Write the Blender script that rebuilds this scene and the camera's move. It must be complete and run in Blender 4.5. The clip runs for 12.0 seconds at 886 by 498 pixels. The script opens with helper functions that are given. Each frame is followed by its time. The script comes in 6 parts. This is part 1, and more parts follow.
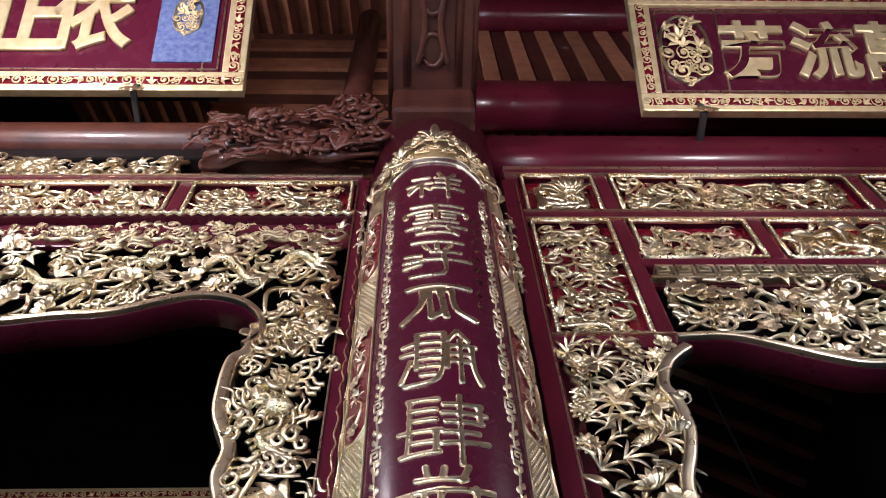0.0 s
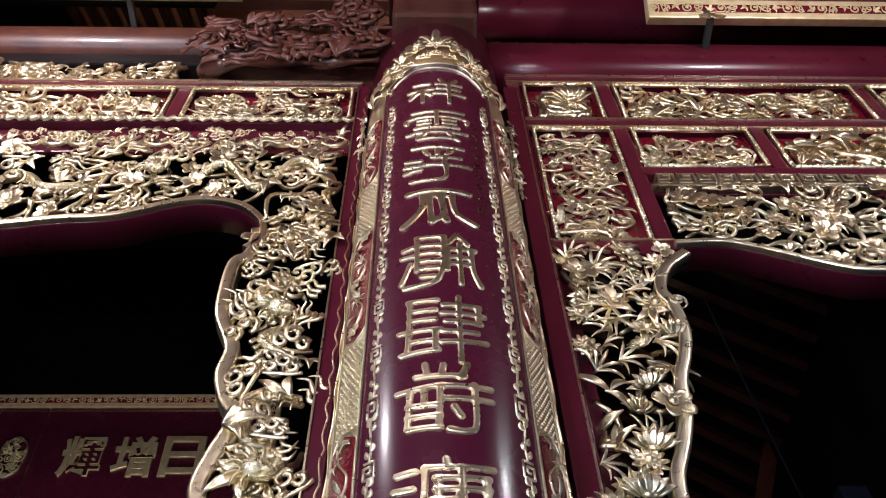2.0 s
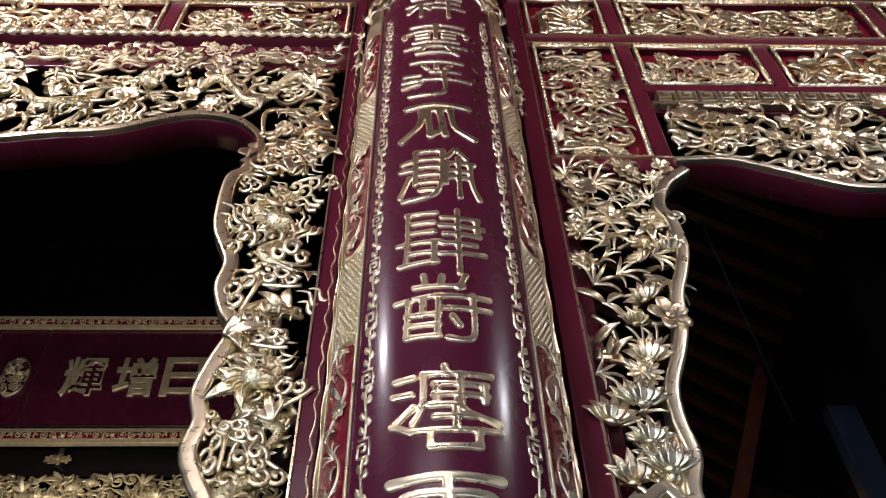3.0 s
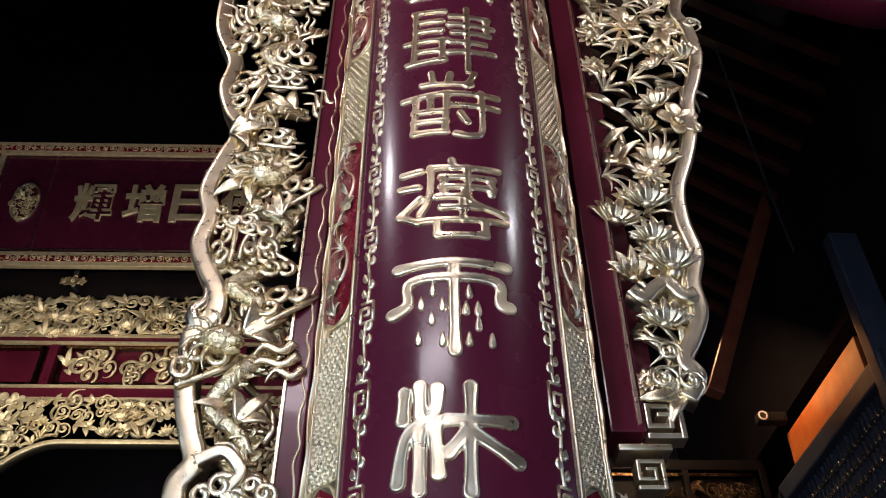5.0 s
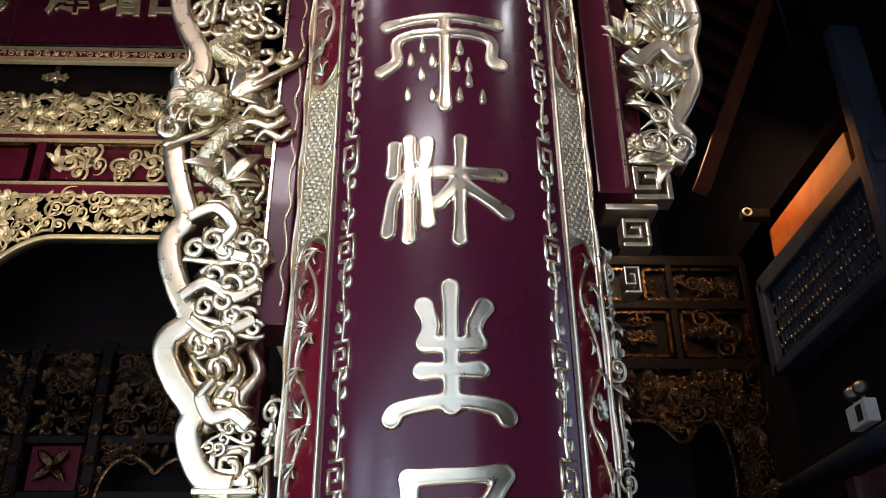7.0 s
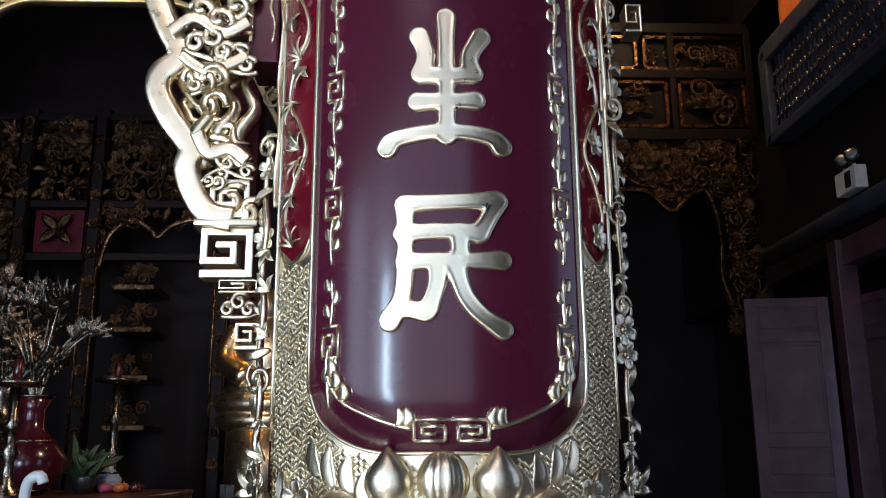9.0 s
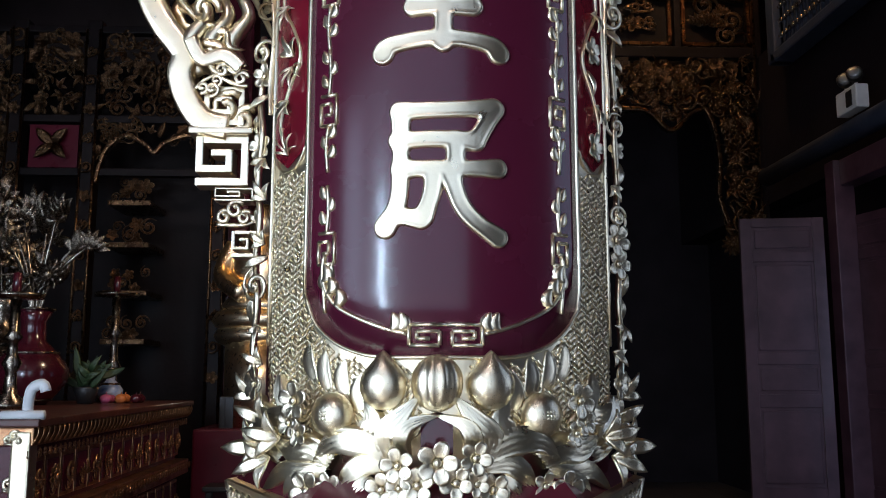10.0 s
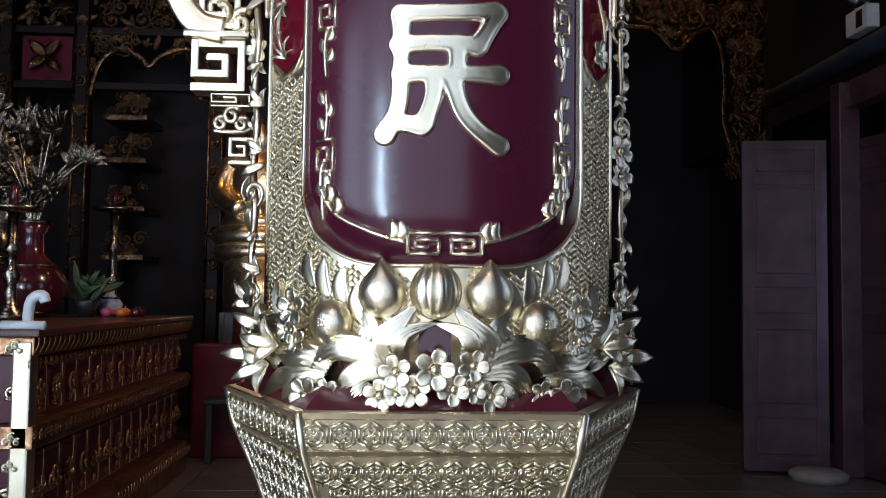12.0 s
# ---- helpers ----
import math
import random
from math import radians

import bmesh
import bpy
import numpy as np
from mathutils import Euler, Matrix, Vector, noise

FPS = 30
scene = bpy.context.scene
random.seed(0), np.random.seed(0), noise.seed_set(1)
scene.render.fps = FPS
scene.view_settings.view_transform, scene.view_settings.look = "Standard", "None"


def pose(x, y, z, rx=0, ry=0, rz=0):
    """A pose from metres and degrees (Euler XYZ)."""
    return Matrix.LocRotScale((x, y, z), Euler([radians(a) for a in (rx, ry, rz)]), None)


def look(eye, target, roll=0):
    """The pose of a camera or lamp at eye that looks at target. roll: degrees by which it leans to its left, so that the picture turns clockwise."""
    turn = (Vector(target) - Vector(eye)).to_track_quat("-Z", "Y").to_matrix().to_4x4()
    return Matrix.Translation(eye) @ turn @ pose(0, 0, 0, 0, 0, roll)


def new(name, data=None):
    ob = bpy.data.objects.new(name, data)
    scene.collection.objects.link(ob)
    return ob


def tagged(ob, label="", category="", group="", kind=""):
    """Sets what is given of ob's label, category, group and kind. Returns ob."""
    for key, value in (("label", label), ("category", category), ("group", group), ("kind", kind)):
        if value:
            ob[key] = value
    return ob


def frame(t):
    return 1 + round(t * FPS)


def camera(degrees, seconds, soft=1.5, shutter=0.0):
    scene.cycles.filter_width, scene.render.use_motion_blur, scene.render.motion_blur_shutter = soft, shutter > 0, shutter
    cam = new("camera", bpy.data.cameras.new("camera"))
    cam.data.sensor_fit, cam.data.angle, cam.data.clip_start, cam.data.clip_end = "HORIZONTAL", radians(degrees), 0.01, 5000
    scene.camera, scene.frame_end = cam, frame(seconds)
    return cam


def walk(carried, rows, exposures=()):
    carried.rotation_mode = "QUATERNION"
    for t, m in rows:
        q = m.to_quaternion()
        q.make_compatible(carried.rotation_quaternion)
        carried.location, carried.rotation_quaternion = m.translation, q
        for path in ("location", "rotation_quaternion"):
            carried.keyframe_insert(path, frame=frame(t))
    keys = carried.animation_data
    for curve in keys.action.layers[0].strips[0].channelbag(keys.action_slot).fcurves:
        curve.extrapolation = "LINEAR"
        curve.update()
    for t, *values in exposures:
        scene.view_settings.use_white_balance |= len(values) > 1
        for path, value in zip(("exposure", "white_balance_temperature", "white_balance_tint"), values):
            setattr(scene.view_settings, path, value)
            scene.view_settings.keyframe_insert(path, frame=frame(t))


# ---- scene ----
cam = camera(53.8, 12.0, soft=1.0)
PATH = [
    (0, (-0.083, 0.126, 1.711), (-0.031, 1.099, 3.457), -2.7),
    (0.5, (-0.079, 0.137, 1.702), (-0.021, 1.148, 3.427), -2.7),
    (1, (-0.077, 0.143, 1.697), (-0.021, 1.191, 3.399), -2.4),
    (1.5, (-0.079, 0.151, 1.681), (-0.026, 1.237, 3.36), -2.3),
    (2, (-0.08, 0.161, 1.673), (-0.03, 1.297, 3.319), -1.9),
    (2.5, (-0.083, 0.183, 1.659), (-0.028, 1.377, 3.263), -1.9),
    (3, (-0.085, 0.208, 1.641), (-0.028, 1.474, 3.188), -1.7),
    (3.2, (-0.086, 0.212, 1.634), (-0.028, 1.509, 3.155), -1.1),
    (4.8, (-0.086, 0.291, 1.557), (-0.042, 1.794, 2.876), -0.6),
    (5, (-0.089, 0.305, 1.544), (-0.042, 1.83, 2.837), -0.5),
    (5.5, (-0.086, 0.321, 1.521), (-0.032, 1.907, 2.737), -0.4),
    (6, (-0.085, 0.337, 1.494), (-0.02, 1.985, 2.625), -0.4),
    (6.5, (-0.084, 0.357, 1.464), (-0.014, 2.071, 2.491), -0.5),
    (6.7, (-0.086, 0.371, 1.456), (-0.013, 2.109, 2.444), -0.6),
    (8.3, (-0.075, 0.411, 1.357), (-0.003, 2.299, 2.013), -0.5),
    (8.5, (-0.084, 0.409, 1.367), (0.001, 2.32, 1.952), -0.6),
    (9, (-0.084, 0.419, 1.344), (0.002, 2.363, 1.809), -0.4),
    (9.5, (-0.08, 0.419, 1.327), (0.005, 2.384, 1.688), -0.2),
    (10, (-0.08, 0.416, 1.317), (0.013, 2.393, 1.604), 0.0),
    (10.5, (-0.082, 0.419, 1.308), (0.017, 2.401, 1.555), 0.1),
    (11, (-0.081, 0.422, 1.306), (0.017, 2.409, 1.505), 0.3),
    (11.5, (-0.082, 0.432, 1.297), (0.019, 2.423, 1.452), 0.4),
    (12, (-0.081, 0.438, 1.291), (0.017, 2.432, 1.402), 0.7),
]
walk(cam, [(t, look(eye, target, roll)) for t, eye, target, roll in PATH])

# ---- world and lights ----
world = bpy.data.worlds.new("sky")
scene.world = world
world.use_nodes = True
wn = world.node_tree
sky = wn.nodes.new("ShaderNodeTexSky")
sky.sky_type, sky.sun_disc = "NISHITA", False
sky.sun_elevation, sky.sun_rotation = radians(46), radians(207)
wn.links.new(sky.outputs[0], wn.nodes["Background"].inputs[0])
wn.nodes["Background"].inputs[1].default_value = 0.05


def area_lamp(name, eye, target, w, h, watts, colour):
    data = bpy.data.lights.new(name, "AREA")
    data.shape, data.size, data.size_y, data.energy, data.color = "RECTANGLE", w, h, watts, colour
    ob = new(name, data)
    ob.matrix_world = look(eye, target)
    return ob


# daylight in the front doorways behind the visitor, threshold sun, hall lamps and added fills
sun = new("sun", bpy.data.lights.new("sun", "SUN"))
sun.data.energy, sun.data.angle, sun.data.color = 5.0, radians(0.5), (1.0, 0.96, 0.90)
sun.matrix_world = look((-2.0, -4.0, 4.6), (0, 0, 0))
area_lamp("doorway_light_west", (-2.65, -1.5, 1.45), (-0.6, 1.4, 1.5), 0.14, 2.3, 135, (0.60, 0.77, 1.0))
area_lamp("doorway_sky", (-2.6, -1.72, 2.0), (-2.6, 2.0, 2.0), 7.4, 3.7, 104, (0.54, 0.70, 1.0))
area_lamp("doorway_light_far_west", (-5.2, -1.5, 2.1), (-0.4, 2.3, 2.3), 1.3, 3.2, 48, (0.60, 0.74, 1.0))
# No window is known here; unseen light added for the gilding's east side.
area_lamp("window_light_east", (3.82, 1.7, 2.4), (0.0, 2.2, 2.6), 1.2, 3.2, 17, (0.52, 0.66, 1.0))
area_lamp("eave_lamp_west", (-3.1, 0.2, 6.9), (-2.4, 2.0, 7.9), 0.30, 0.2, 125, (1.0, 0.91, 0.98))
area_lamp("eave_lamp_middle", (-0.9, -1.2, 5.0), (-0.7, 2.3, 6.4), 1.5, 0.5, 60, (1.0, 0.90, 0.98))
area_lamp("eave_lamp_east", (2.6, 0.1, 6.0), (1.7, 2.3, 7.4), 0.30, 0.2, 52, (1.0, 0.91, 0.98))
area_lamp("altar_lamp", (-1.55, 7.2, 3.2), (-1.45, 7.9, 2.0), 0.2, 0.2, 3, (1.0, 0.50, 0.16))
# Added warm fill for the altar side; no lamp is known over the aisle.
area_lamp("aisle_lamp", (-0.8, 5.3, 2.7), (-1.7, 5.7, 0.7), 0.2, 0.2, 14, (1.0, 0.70, 0.46))
# Added fill to lift the west inner screen, from no known lamp.
area_lamp("inner_lamp_west", (-3.7, 7.3, 5.9), (-3.9, 8.7, 8.0), 1.6, 0.3, 40, (1.0, 0.92, 0.84))
area_lamp("window_lamp", (3.1, 6.9, 5.75), (3.42, 6.9, 5.2), 1.2, 0.05, 4.5, (1.0, 0.40, 0.12))
# Added fill for the bay screen, likewise without a known lamp.
area_lamp("inner_lamp_east", (2.4, 7.3, 6.4), (2.7, 8.8, 4.8), 0.3, 0.3, 22, (1.0, 0.66, 0.36))
area_lamp("side_doorway_light", (3.36, 5.75, 1.3), (2.4, 6.7, 1.2), 0.9, 2.2, 2.4, (0.46, 0.58, 1.0))


# ---- materials ----
def material(name, base, rough=0.5, metal=0.0, base2=None, scale=8.0, bump=0.0, bump_scale=60.0, coat=0.0, emit=0.0, rough2=None, island=0.0, detail=6.0, spec=0.5, coat_rough=0.055):
    m = bpy.data.materials.new(name)
    m.use_nodes = True
    nt = m.node_tree
    N, L = nt.nodes, nt.links
    b = N["Principled BSDF"]
    b.inputs["Roughness"].default_value, b.inputs["Metallic"].default_value = rough, metal
    b.inputs["Coat Weight"].default_value, b.inputs["Specular IOR Level"].default_value = coat, spec
    b.inputs["Coat Roughness"].default_value = coat_rough
    tc = N.new("ShaderNodeTexCoord")
    n1 = N.new("ShaderNodeTexNoise")
    n1.inputs["Scale"].default_value, n1.inputs["Detail"].default_value = scale, detail
    L.new(tc.outputs["Object"], n1.inputs["Vector"])
    mix = N.new("ShaderNodeMixRGB")
    ramp = N.new("ShaderNodeValToRGB")
    ramp.color_ramp.elements[0].position, ramp.color_ramp.elements[1].position = 0.35, 0.68
    L.new(n1.outputs[0], ramp.inputs[0])
    L.new(ramp.outputs[0], mix.inputs[0])
    mix.inputs[1].default_value = (*base, 1)
    mix.inputs[2].default_value = (*(base2 or [c * 0.72 for c in base]), 1)
    out = mix.outputs[0]
    if island:
        oi = N.new("ShaderNodeObjectInfo")
        hsv = N.new("ShaderNodeHueSaturation")
        mr = N.new("ShaderNodeMapRange")
        mr.inputs[3].default_value, mr.inputs[4].default_value = 1 - island, 1 + island
        L.new(oi.outputs["Random"], mr.inputs[0])
        L.new(mr.outputs[0], hsv.inputs["Value"])
        L.new(out, hsv.inputs["Color"])
        out = hsv.outputs[0]
    L.new(out, b.inputs["Base Color"])
    if rough2 is not None:
        mr2 = N.new("ShaderNodeMapRange")
        mr2.inputs[3].default_value, mr2.inputs[4].default_value = rough, rough2
        n3 = N.new("ShaderNodeTexNoise")
        n3.inputs["Scale"].default_value, n3.inputs["Detail"].default_value = scale * 2.7, 8.0
        L.new(tc.outputs["Object"], n3.inputs["Vector"])
        L.new(n3.outputs[0], mr2.inputs[0])
        L.new(mr2.outputs[0], b.inputs["Roughness"])
    if bump:
        n2 = N.new("ShaderNodeTexNoise")
        n2.inputs["Scale"].default_value, n2.inputs["Detail"].default_value = bump_scale, 4.0
        L.new(tc.outputs["Object"], n2.inputs["Vector"])
        bp = N.new("ShaderNodeBump")
        bp.inputs["Strength"].default_value, bp.inputs["Distance"].default_value = bump, 0.01
        L.new(n2.outputs[0], bp.inputs["Height"])
        L.new(bp.outputs[0], b.inputs["Normal"])
    if emit:
        b.inputs["Emission Color"].default_value, b.inputs["Emission Strength"].default_value = (*base, 1), emit
    return m


GOLD = material("gold_leaf", (0.93, 0.79, 0.57), 0.20, 1.0, (0.86, 0.69, 0.44), 14, 0.10, 30, rough2=0.40, island=0.08)
PALE = material("pale_gold_leaf", (0.92, 0.82, 0.62), 0.21, 1.0, (0.84, 0.72, 0.50), 9, 0.10, 26, rough2=0.40, island=0.05)
PAINT = material("gold_paint", (0.80, 0.66, 0.40), 0.42, 0.65, (0.66, 0.50, 0.26), 12, 0.08, 30, rough2=0.55, island=0.06)
SCALE = material("scaled_gold", (0.92, 0.80, 0.57), 0.20, 1.0, (0.72, 0.57, 0.30), 20, 0.9, 85, rough2=0.4)
# Gilding darkened in its colour to stand for the inner hall's weak light.
DIMGOLD = material("aged_gilding", (0.17, 0.10, 0.05), 0.18, 1.0, (0.06, 0.03, 0.018), 9, 0.4, 60, rough2=0.4, island=0.15)
# Altar sides: gilding darker and warmer, with dim lamplight in the colour.
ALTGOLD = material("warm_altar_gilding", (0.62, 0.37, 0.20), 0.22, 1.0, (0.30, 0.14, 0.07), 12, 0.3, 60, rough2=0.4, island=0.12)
LACQ = material("dark_red_lacquer", (0.095, 0.008, 0.020), 0.24, 0.0, (0.066, 0.005, 0.013), 3, 0.03, 9, coat=0.22, rough2=0.34, spec=0.35)
PURPLE = material("crimson_lacquer_board", (0.078, 0.008, 0.022), 0.22, 0.0, (0.062, 0.006, 0.018), 2.2, 0.012, 5, coat=0.5, rough2=0.32, spec=0.25, coat_rough=0.15)
REDIN = material("bright_red_lacquer", (0.17, 0.007, 0.018), 0.2, 0.0, (0.12, 0.005, 0.013), 6, 0.05, 40, coat=0.5)
# Dark wood, blacker still with the inner hall's shade in the colour.
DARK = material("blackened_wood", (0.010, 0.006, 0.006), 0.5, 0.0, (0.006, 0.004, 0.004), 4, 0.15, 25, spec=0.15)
BROWN = material("brown_red_wood", (0.085, 0.024, 0.014), 0.33, 0.0, (0.045, 0.012, 0.009), 5, 0.25, 30, coat=0.3, rough2=0.5)
CARVED = material("carved_red_wood", (0.12, 0.034, 0.020), 0.32, 0.0, (0.045, 0.012, 0.009), 5, 0.5, 28, coat=0.3, rough2=0.5)
TERRA = material("terracotta_tile", (0.42, 0.17, 0.09), 0.75, 0.0, (0.30, 0.11, 0.06), 7, 0.3, 40, island=0.25)
BLUE = material("blue_enamel_ground", (0.06, 0.09, 0.24), 0.35, 0.0, (0.16, 0.2, 0.34), 25, 0.3, 60)
SLATE = material("blue_grey_paint", (0.045, 0.058, 0.09), 0.45, 0.0, (0.03, 0.04, 0.065), 5, 0.2, 30)
DOORWOOD = material("door_red_wood", (0.085, 0.038, 0.052), 0.36, 0.0, (0.045, 0.016, 0.024), 5, 0.18, 22, coat=0.25, rough2=0.5)
# Near-black base: the inner hall's gloom is put into the wall colour.
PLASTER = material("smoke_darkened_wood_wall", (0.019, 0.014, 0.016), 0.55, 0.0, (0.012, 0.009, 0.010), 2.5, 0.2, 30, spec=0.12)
FLOOR = material("polished_floor_tile", (0.10, 0.085, 0.075), 0.30, 0.0, (0.07, 0.06, 0.055), 4, 0.02, 20, island=0.12)
STONE = material("grey_stone", (0.24, 0.23, 0.21), 0.7, 0.0, (0.16, 0.15, 0.14), 6, 0.4, 30)
WHITE = material("white_plastic", (0.78, 0.80, 0.80), 0.4, 0.0, (0.7, 0.72, 0.72), 12)
GLASSY = material("lamp_lens", (0.55, 0.60, 0.62), 0.08, 0.6, None, 20)
BLACK = material("black_plastic", (0.02, 0.02, 0.02), 0.4)
GREEN = material("leaf_green", (0.03, 0.06, 0.02), 0.55, 0.0, (0.02, 0.04, 0.012), 12, 0.2, 40)
RED = material("red_glaze", (0.045, 0.006, 0.012), 0.18, 0.0, (0.06, 0.006, 0.012), 6, coat=0.5)
PINK = material("pink_petal", (0.45, 0.10, 0.20), 0.5, 0.0, (0.35, 0.06, 0.14), 9)
CHINA = material("blue_white_porcelain", (0.10, 0.18, 0.38), 0.15, 0.0, (0.5, 0.55, 0.6), 12, coat=0.5)
PEWTER = material("tarnished_brass", (0.36, 0.31, 0.24), 0.10, 1.0, (0.08, 0.06, 0.05), 10, 0.3, 40, rough2=0.4)
STRUT = material("red_stained_wood", (0.28, 0.085, 0.04), 0.45, 0.0, (0.20, 0.05, 0.03), 6, 0.2, 25)
ORANGE = material("orange_varnished_board", (0.55, 0.17, 0.04), 0.4, 0.0, (0.42, 0.11, 0.03), 6, 0.15, 25)


# ---- building helpers ----
def mesh_of(bm, mat, smooth=True, name="mesh"):
    me = bpy.data.meshes.new(name)
    bmesh.ops.recalc_face_normals(bm, faces=bm.faces)
    bm.to_mesh(me)
    bm.free()
    for p in me.polygons:
        p.use_smooth = smooth
    me.materials.append(mat)
    return me


def part(name, bm, mat, parent=None, label="", smooth=True):
    ob = new(name, mesh_of(bm, mat, smooth, name))
    ob.parent = parent
    return tagged(ob, label)


def piece(name, me, parent, m):
    ob = new(name, me)
    ob.parent = parent
    ob.matrix_basis = m
    return ob


def thing(name, label, category, group="", kind=""):
    return tagged(new(name), label, category, group, kind)


def add_box(bm, x0, x1, y0, y1, z0, z1, bevel=0.0, m=None):
    r = bmesh.ops.create_cube(bm, size=1.0)
    vs = r["verts"]
    for v in vs:
        v.co = Vector(((x0 + x1) / 2 + v.co.x * (x1 - x0), (y0 + y1) / 2 + v.co.y * (y1 - y0), (z0 + z1) / 2 + v.co.z * (z1 - z0)))
    if bevel:
        es = {e for v in vs for e in v.link_edges}
        got = bmesh.ops.bevel(bm, geom=list(es), offset=bevel, segments=2, affect="EDGES", profile=0.6)
        vs = list({v for f in got["faces"] for v in f.verts} | {v for v in vs if v.is_valid})
    if m is not None:
        bmesh.ops.transform(bm, matrix=m, verts=vs)
    return bm


def box_bm(x0, x1, y0, y1, z0, z1, bevel=0.006, m=None):
    return add_box(bmesh.new(), x0, x1, y0, y1, z0, z1, bevel, m)


def smooth_path(pts, n):
    """Catmull-Rom through the points."""
    P = [Vector(p) for p in pts]
    if len(P) == 2:
        return [P[0].lerp(P[1], i / n) for i in range(n + 1)]
    out = []
    k = len(P) - 1
    for i in range(n + 1):
        s = i / n * k
        j = min(int(s), k - 1)
        f = s - j
        a, b, c, d = P[max(j - 1, 0)], P[j], P[j + 1], P[min(j + 2, k)]
        out.append(0.5 * ((2 * b) + (c - a) * f + (2 * a - 5 * b + 4 * c - d) * f * f + (3 * b - a - 3 * c + d) * f ** 3))
    return out


def add_tube(bm, pts, radius, segs=6, flat=1.0):
    """A tube along 3D points; radius may be a function of 0..1."""
    P = [Vector(p) for p in pts]
    n = len(P)
    rings = []
    for i, p in enumerate(P):
        t = (P[min(i + 1, n - 1)] - P[max(i - 1, 0)]).normalized()
        ref = Vector((0, 1, 0)) if abs(t.y) < 0.9 else Vector((1, 0, 0))
        a = t.cross(ref).normalized()
        b = a.cross(t).normalized()
        r = radius(i / (n - 1)) if callable(radius) else radius
        rings.append([bm.verts.new(p + r * (math.cos(q * math.tau / segs) * a + flat * math.sin(q * math.tau / segs) * b)) for q in range(segs)])
    for i in range(n - 1):
        for q in range(segs):
            bm.faces.new((rings[i][q], rings[i][(q + 1) % segs], rings[i + 1][(q + 1) % segs], rings[i + 1][q]))
    bm.faces.new(rings[0][::-1])
    bm.faces.new(rings[-1])


def flat_map(u, v, d):
    return Vector((u, -d, v))


def add_stroke(bm, pts, w, h, to=flat_map, n=0, close=False):
    """A raised, rounded brush stroke along 2D points, laid on a surface by to(u, v, d)."""
    n = n or max(6, 4 * len(pts))
    P = smooth_path([(p[0], p[1], 0) for p in pts], n)
    prof = ((-1.0, 0.0), (-0.86, 0.7), (-0.42, 1.0), (0.42, 1.0), (0.86, 0.7), (1.0, 0.0))
    rows = []
    for i, p in enumerate(P):
        t = (P[min(i + 1, n)] - P[max(i - 1, 0)])
        t = t.normalized() if t.length > 1e-9 else Vector((1, 0, 0))
        s = Vector((-t.y, t.x, 0))
        ww = w(i / n) if callable(w) else w
        rows.append([bm.verts.new(to(p.x + s.x * ww * a, p.y + s.y * ww * a, h * b)) for a, b in prof])
    for i in range(n):
        for j in range(5):
            bm.faces.new((rows[i][j], rows[i][j + 1], rows[i + 1][j + 1], rows[i + 1][j]))
    bm.faces.new(rows[0])
    bm.faces.new(rows[-1][::-1])


def add_ball(bm, c, r, sx=1, sy=1, sz=1, seg=10, rings=7):
    got = bmesh.ops.create_uvsphere(bm, u_segments=seg, v_segments=rings, radius=r)
    for v in got["verts"]:
        v.co = Vector((c[0] + v.co.x * sx, c[1] + v.co.y * sy, c[2] + v.co.z * sz))
    return got["verts"]


def add_leaf(bm, base, ang, length, width, lift=0.25, curl=0.0, n=7):
    """A cupped, pointed leaf in the XZ plane, lifting towards -Y."""
    rows = []
    p = Vector((base[0], base[1], base[2]))
    a = ang
    for i in range(n + 1):
        f = i / n
        w = width * math.sin(math.pi * min(1, f * 0.92 + 0.10)) ** 0.8 * (1 - 0.25 * f)
        if i == n:
            w = 0.004 * length
        d = Vector((math.cos(a), 0, math.sin(a)))
        s = Vector((-math.sin(a), 0, math.cos(a)))
        y = -lift * length * math.sin(f * math.pi * 0.75)
        th = 0.07 * length * (1 - 0.7 * f)
        rows.append([bm.verts.new(p + s * w * k + Vector((0, y + dy, 0))) for k, dy in ((-1, 0), (-0.5, -0.06 * length), (0, 0.012 * length), (0.5, -0.06 * length), (1, 0), (0.5, th), (-0.5, th))])
        p = p + d * length / n
        a += curl / n
    for i in range(n):
        for j in range(7):
            bm.faces.new((rows[i][j], rows[i][(j + 1) % 7], rows[i + 1][(j + 1) % 7], rows[i + 1][j]))
    bm.faces.new(rows[0])


# carved motifs, about one unit in radius, facing -Y
def motif_flower(petals, rings=1, core=0.24):
    bm = bmesh.new()
    for r in range(rings):
        for i in range(petals):
            a = (i + 0.5 * r) * math.tau / petals
            c = 0.56 - 0.2 * r
            verts = add_ball(bm, (0, 0, 0), 0.5 - 0.1 * r, 0.9, 0.20, min(0.80, 3.6 / petals), 10, 6)
            for v in verts:
                x, z = v.co.x + c, v.co.z
                cup = 0.16 * (abs(z) / 0.4) ** 2 - 0.10 * math.exp(-(z / 0.06) ** 2) * 0.4
                v.co = Vector((x * math.cos(a) - z * math.sin(a), v.co.y - 0.06 - 0.22 * r - cup - 0.18 * max(0, x) ** 2, x * math.sin(a) + z * math.cos(a)))
    add_ball(bm, (0, -0.16 - 0.2 * (rings - 1), 0), core * 0.85, 1, 0.7, 1, 8, 6)
    return bm


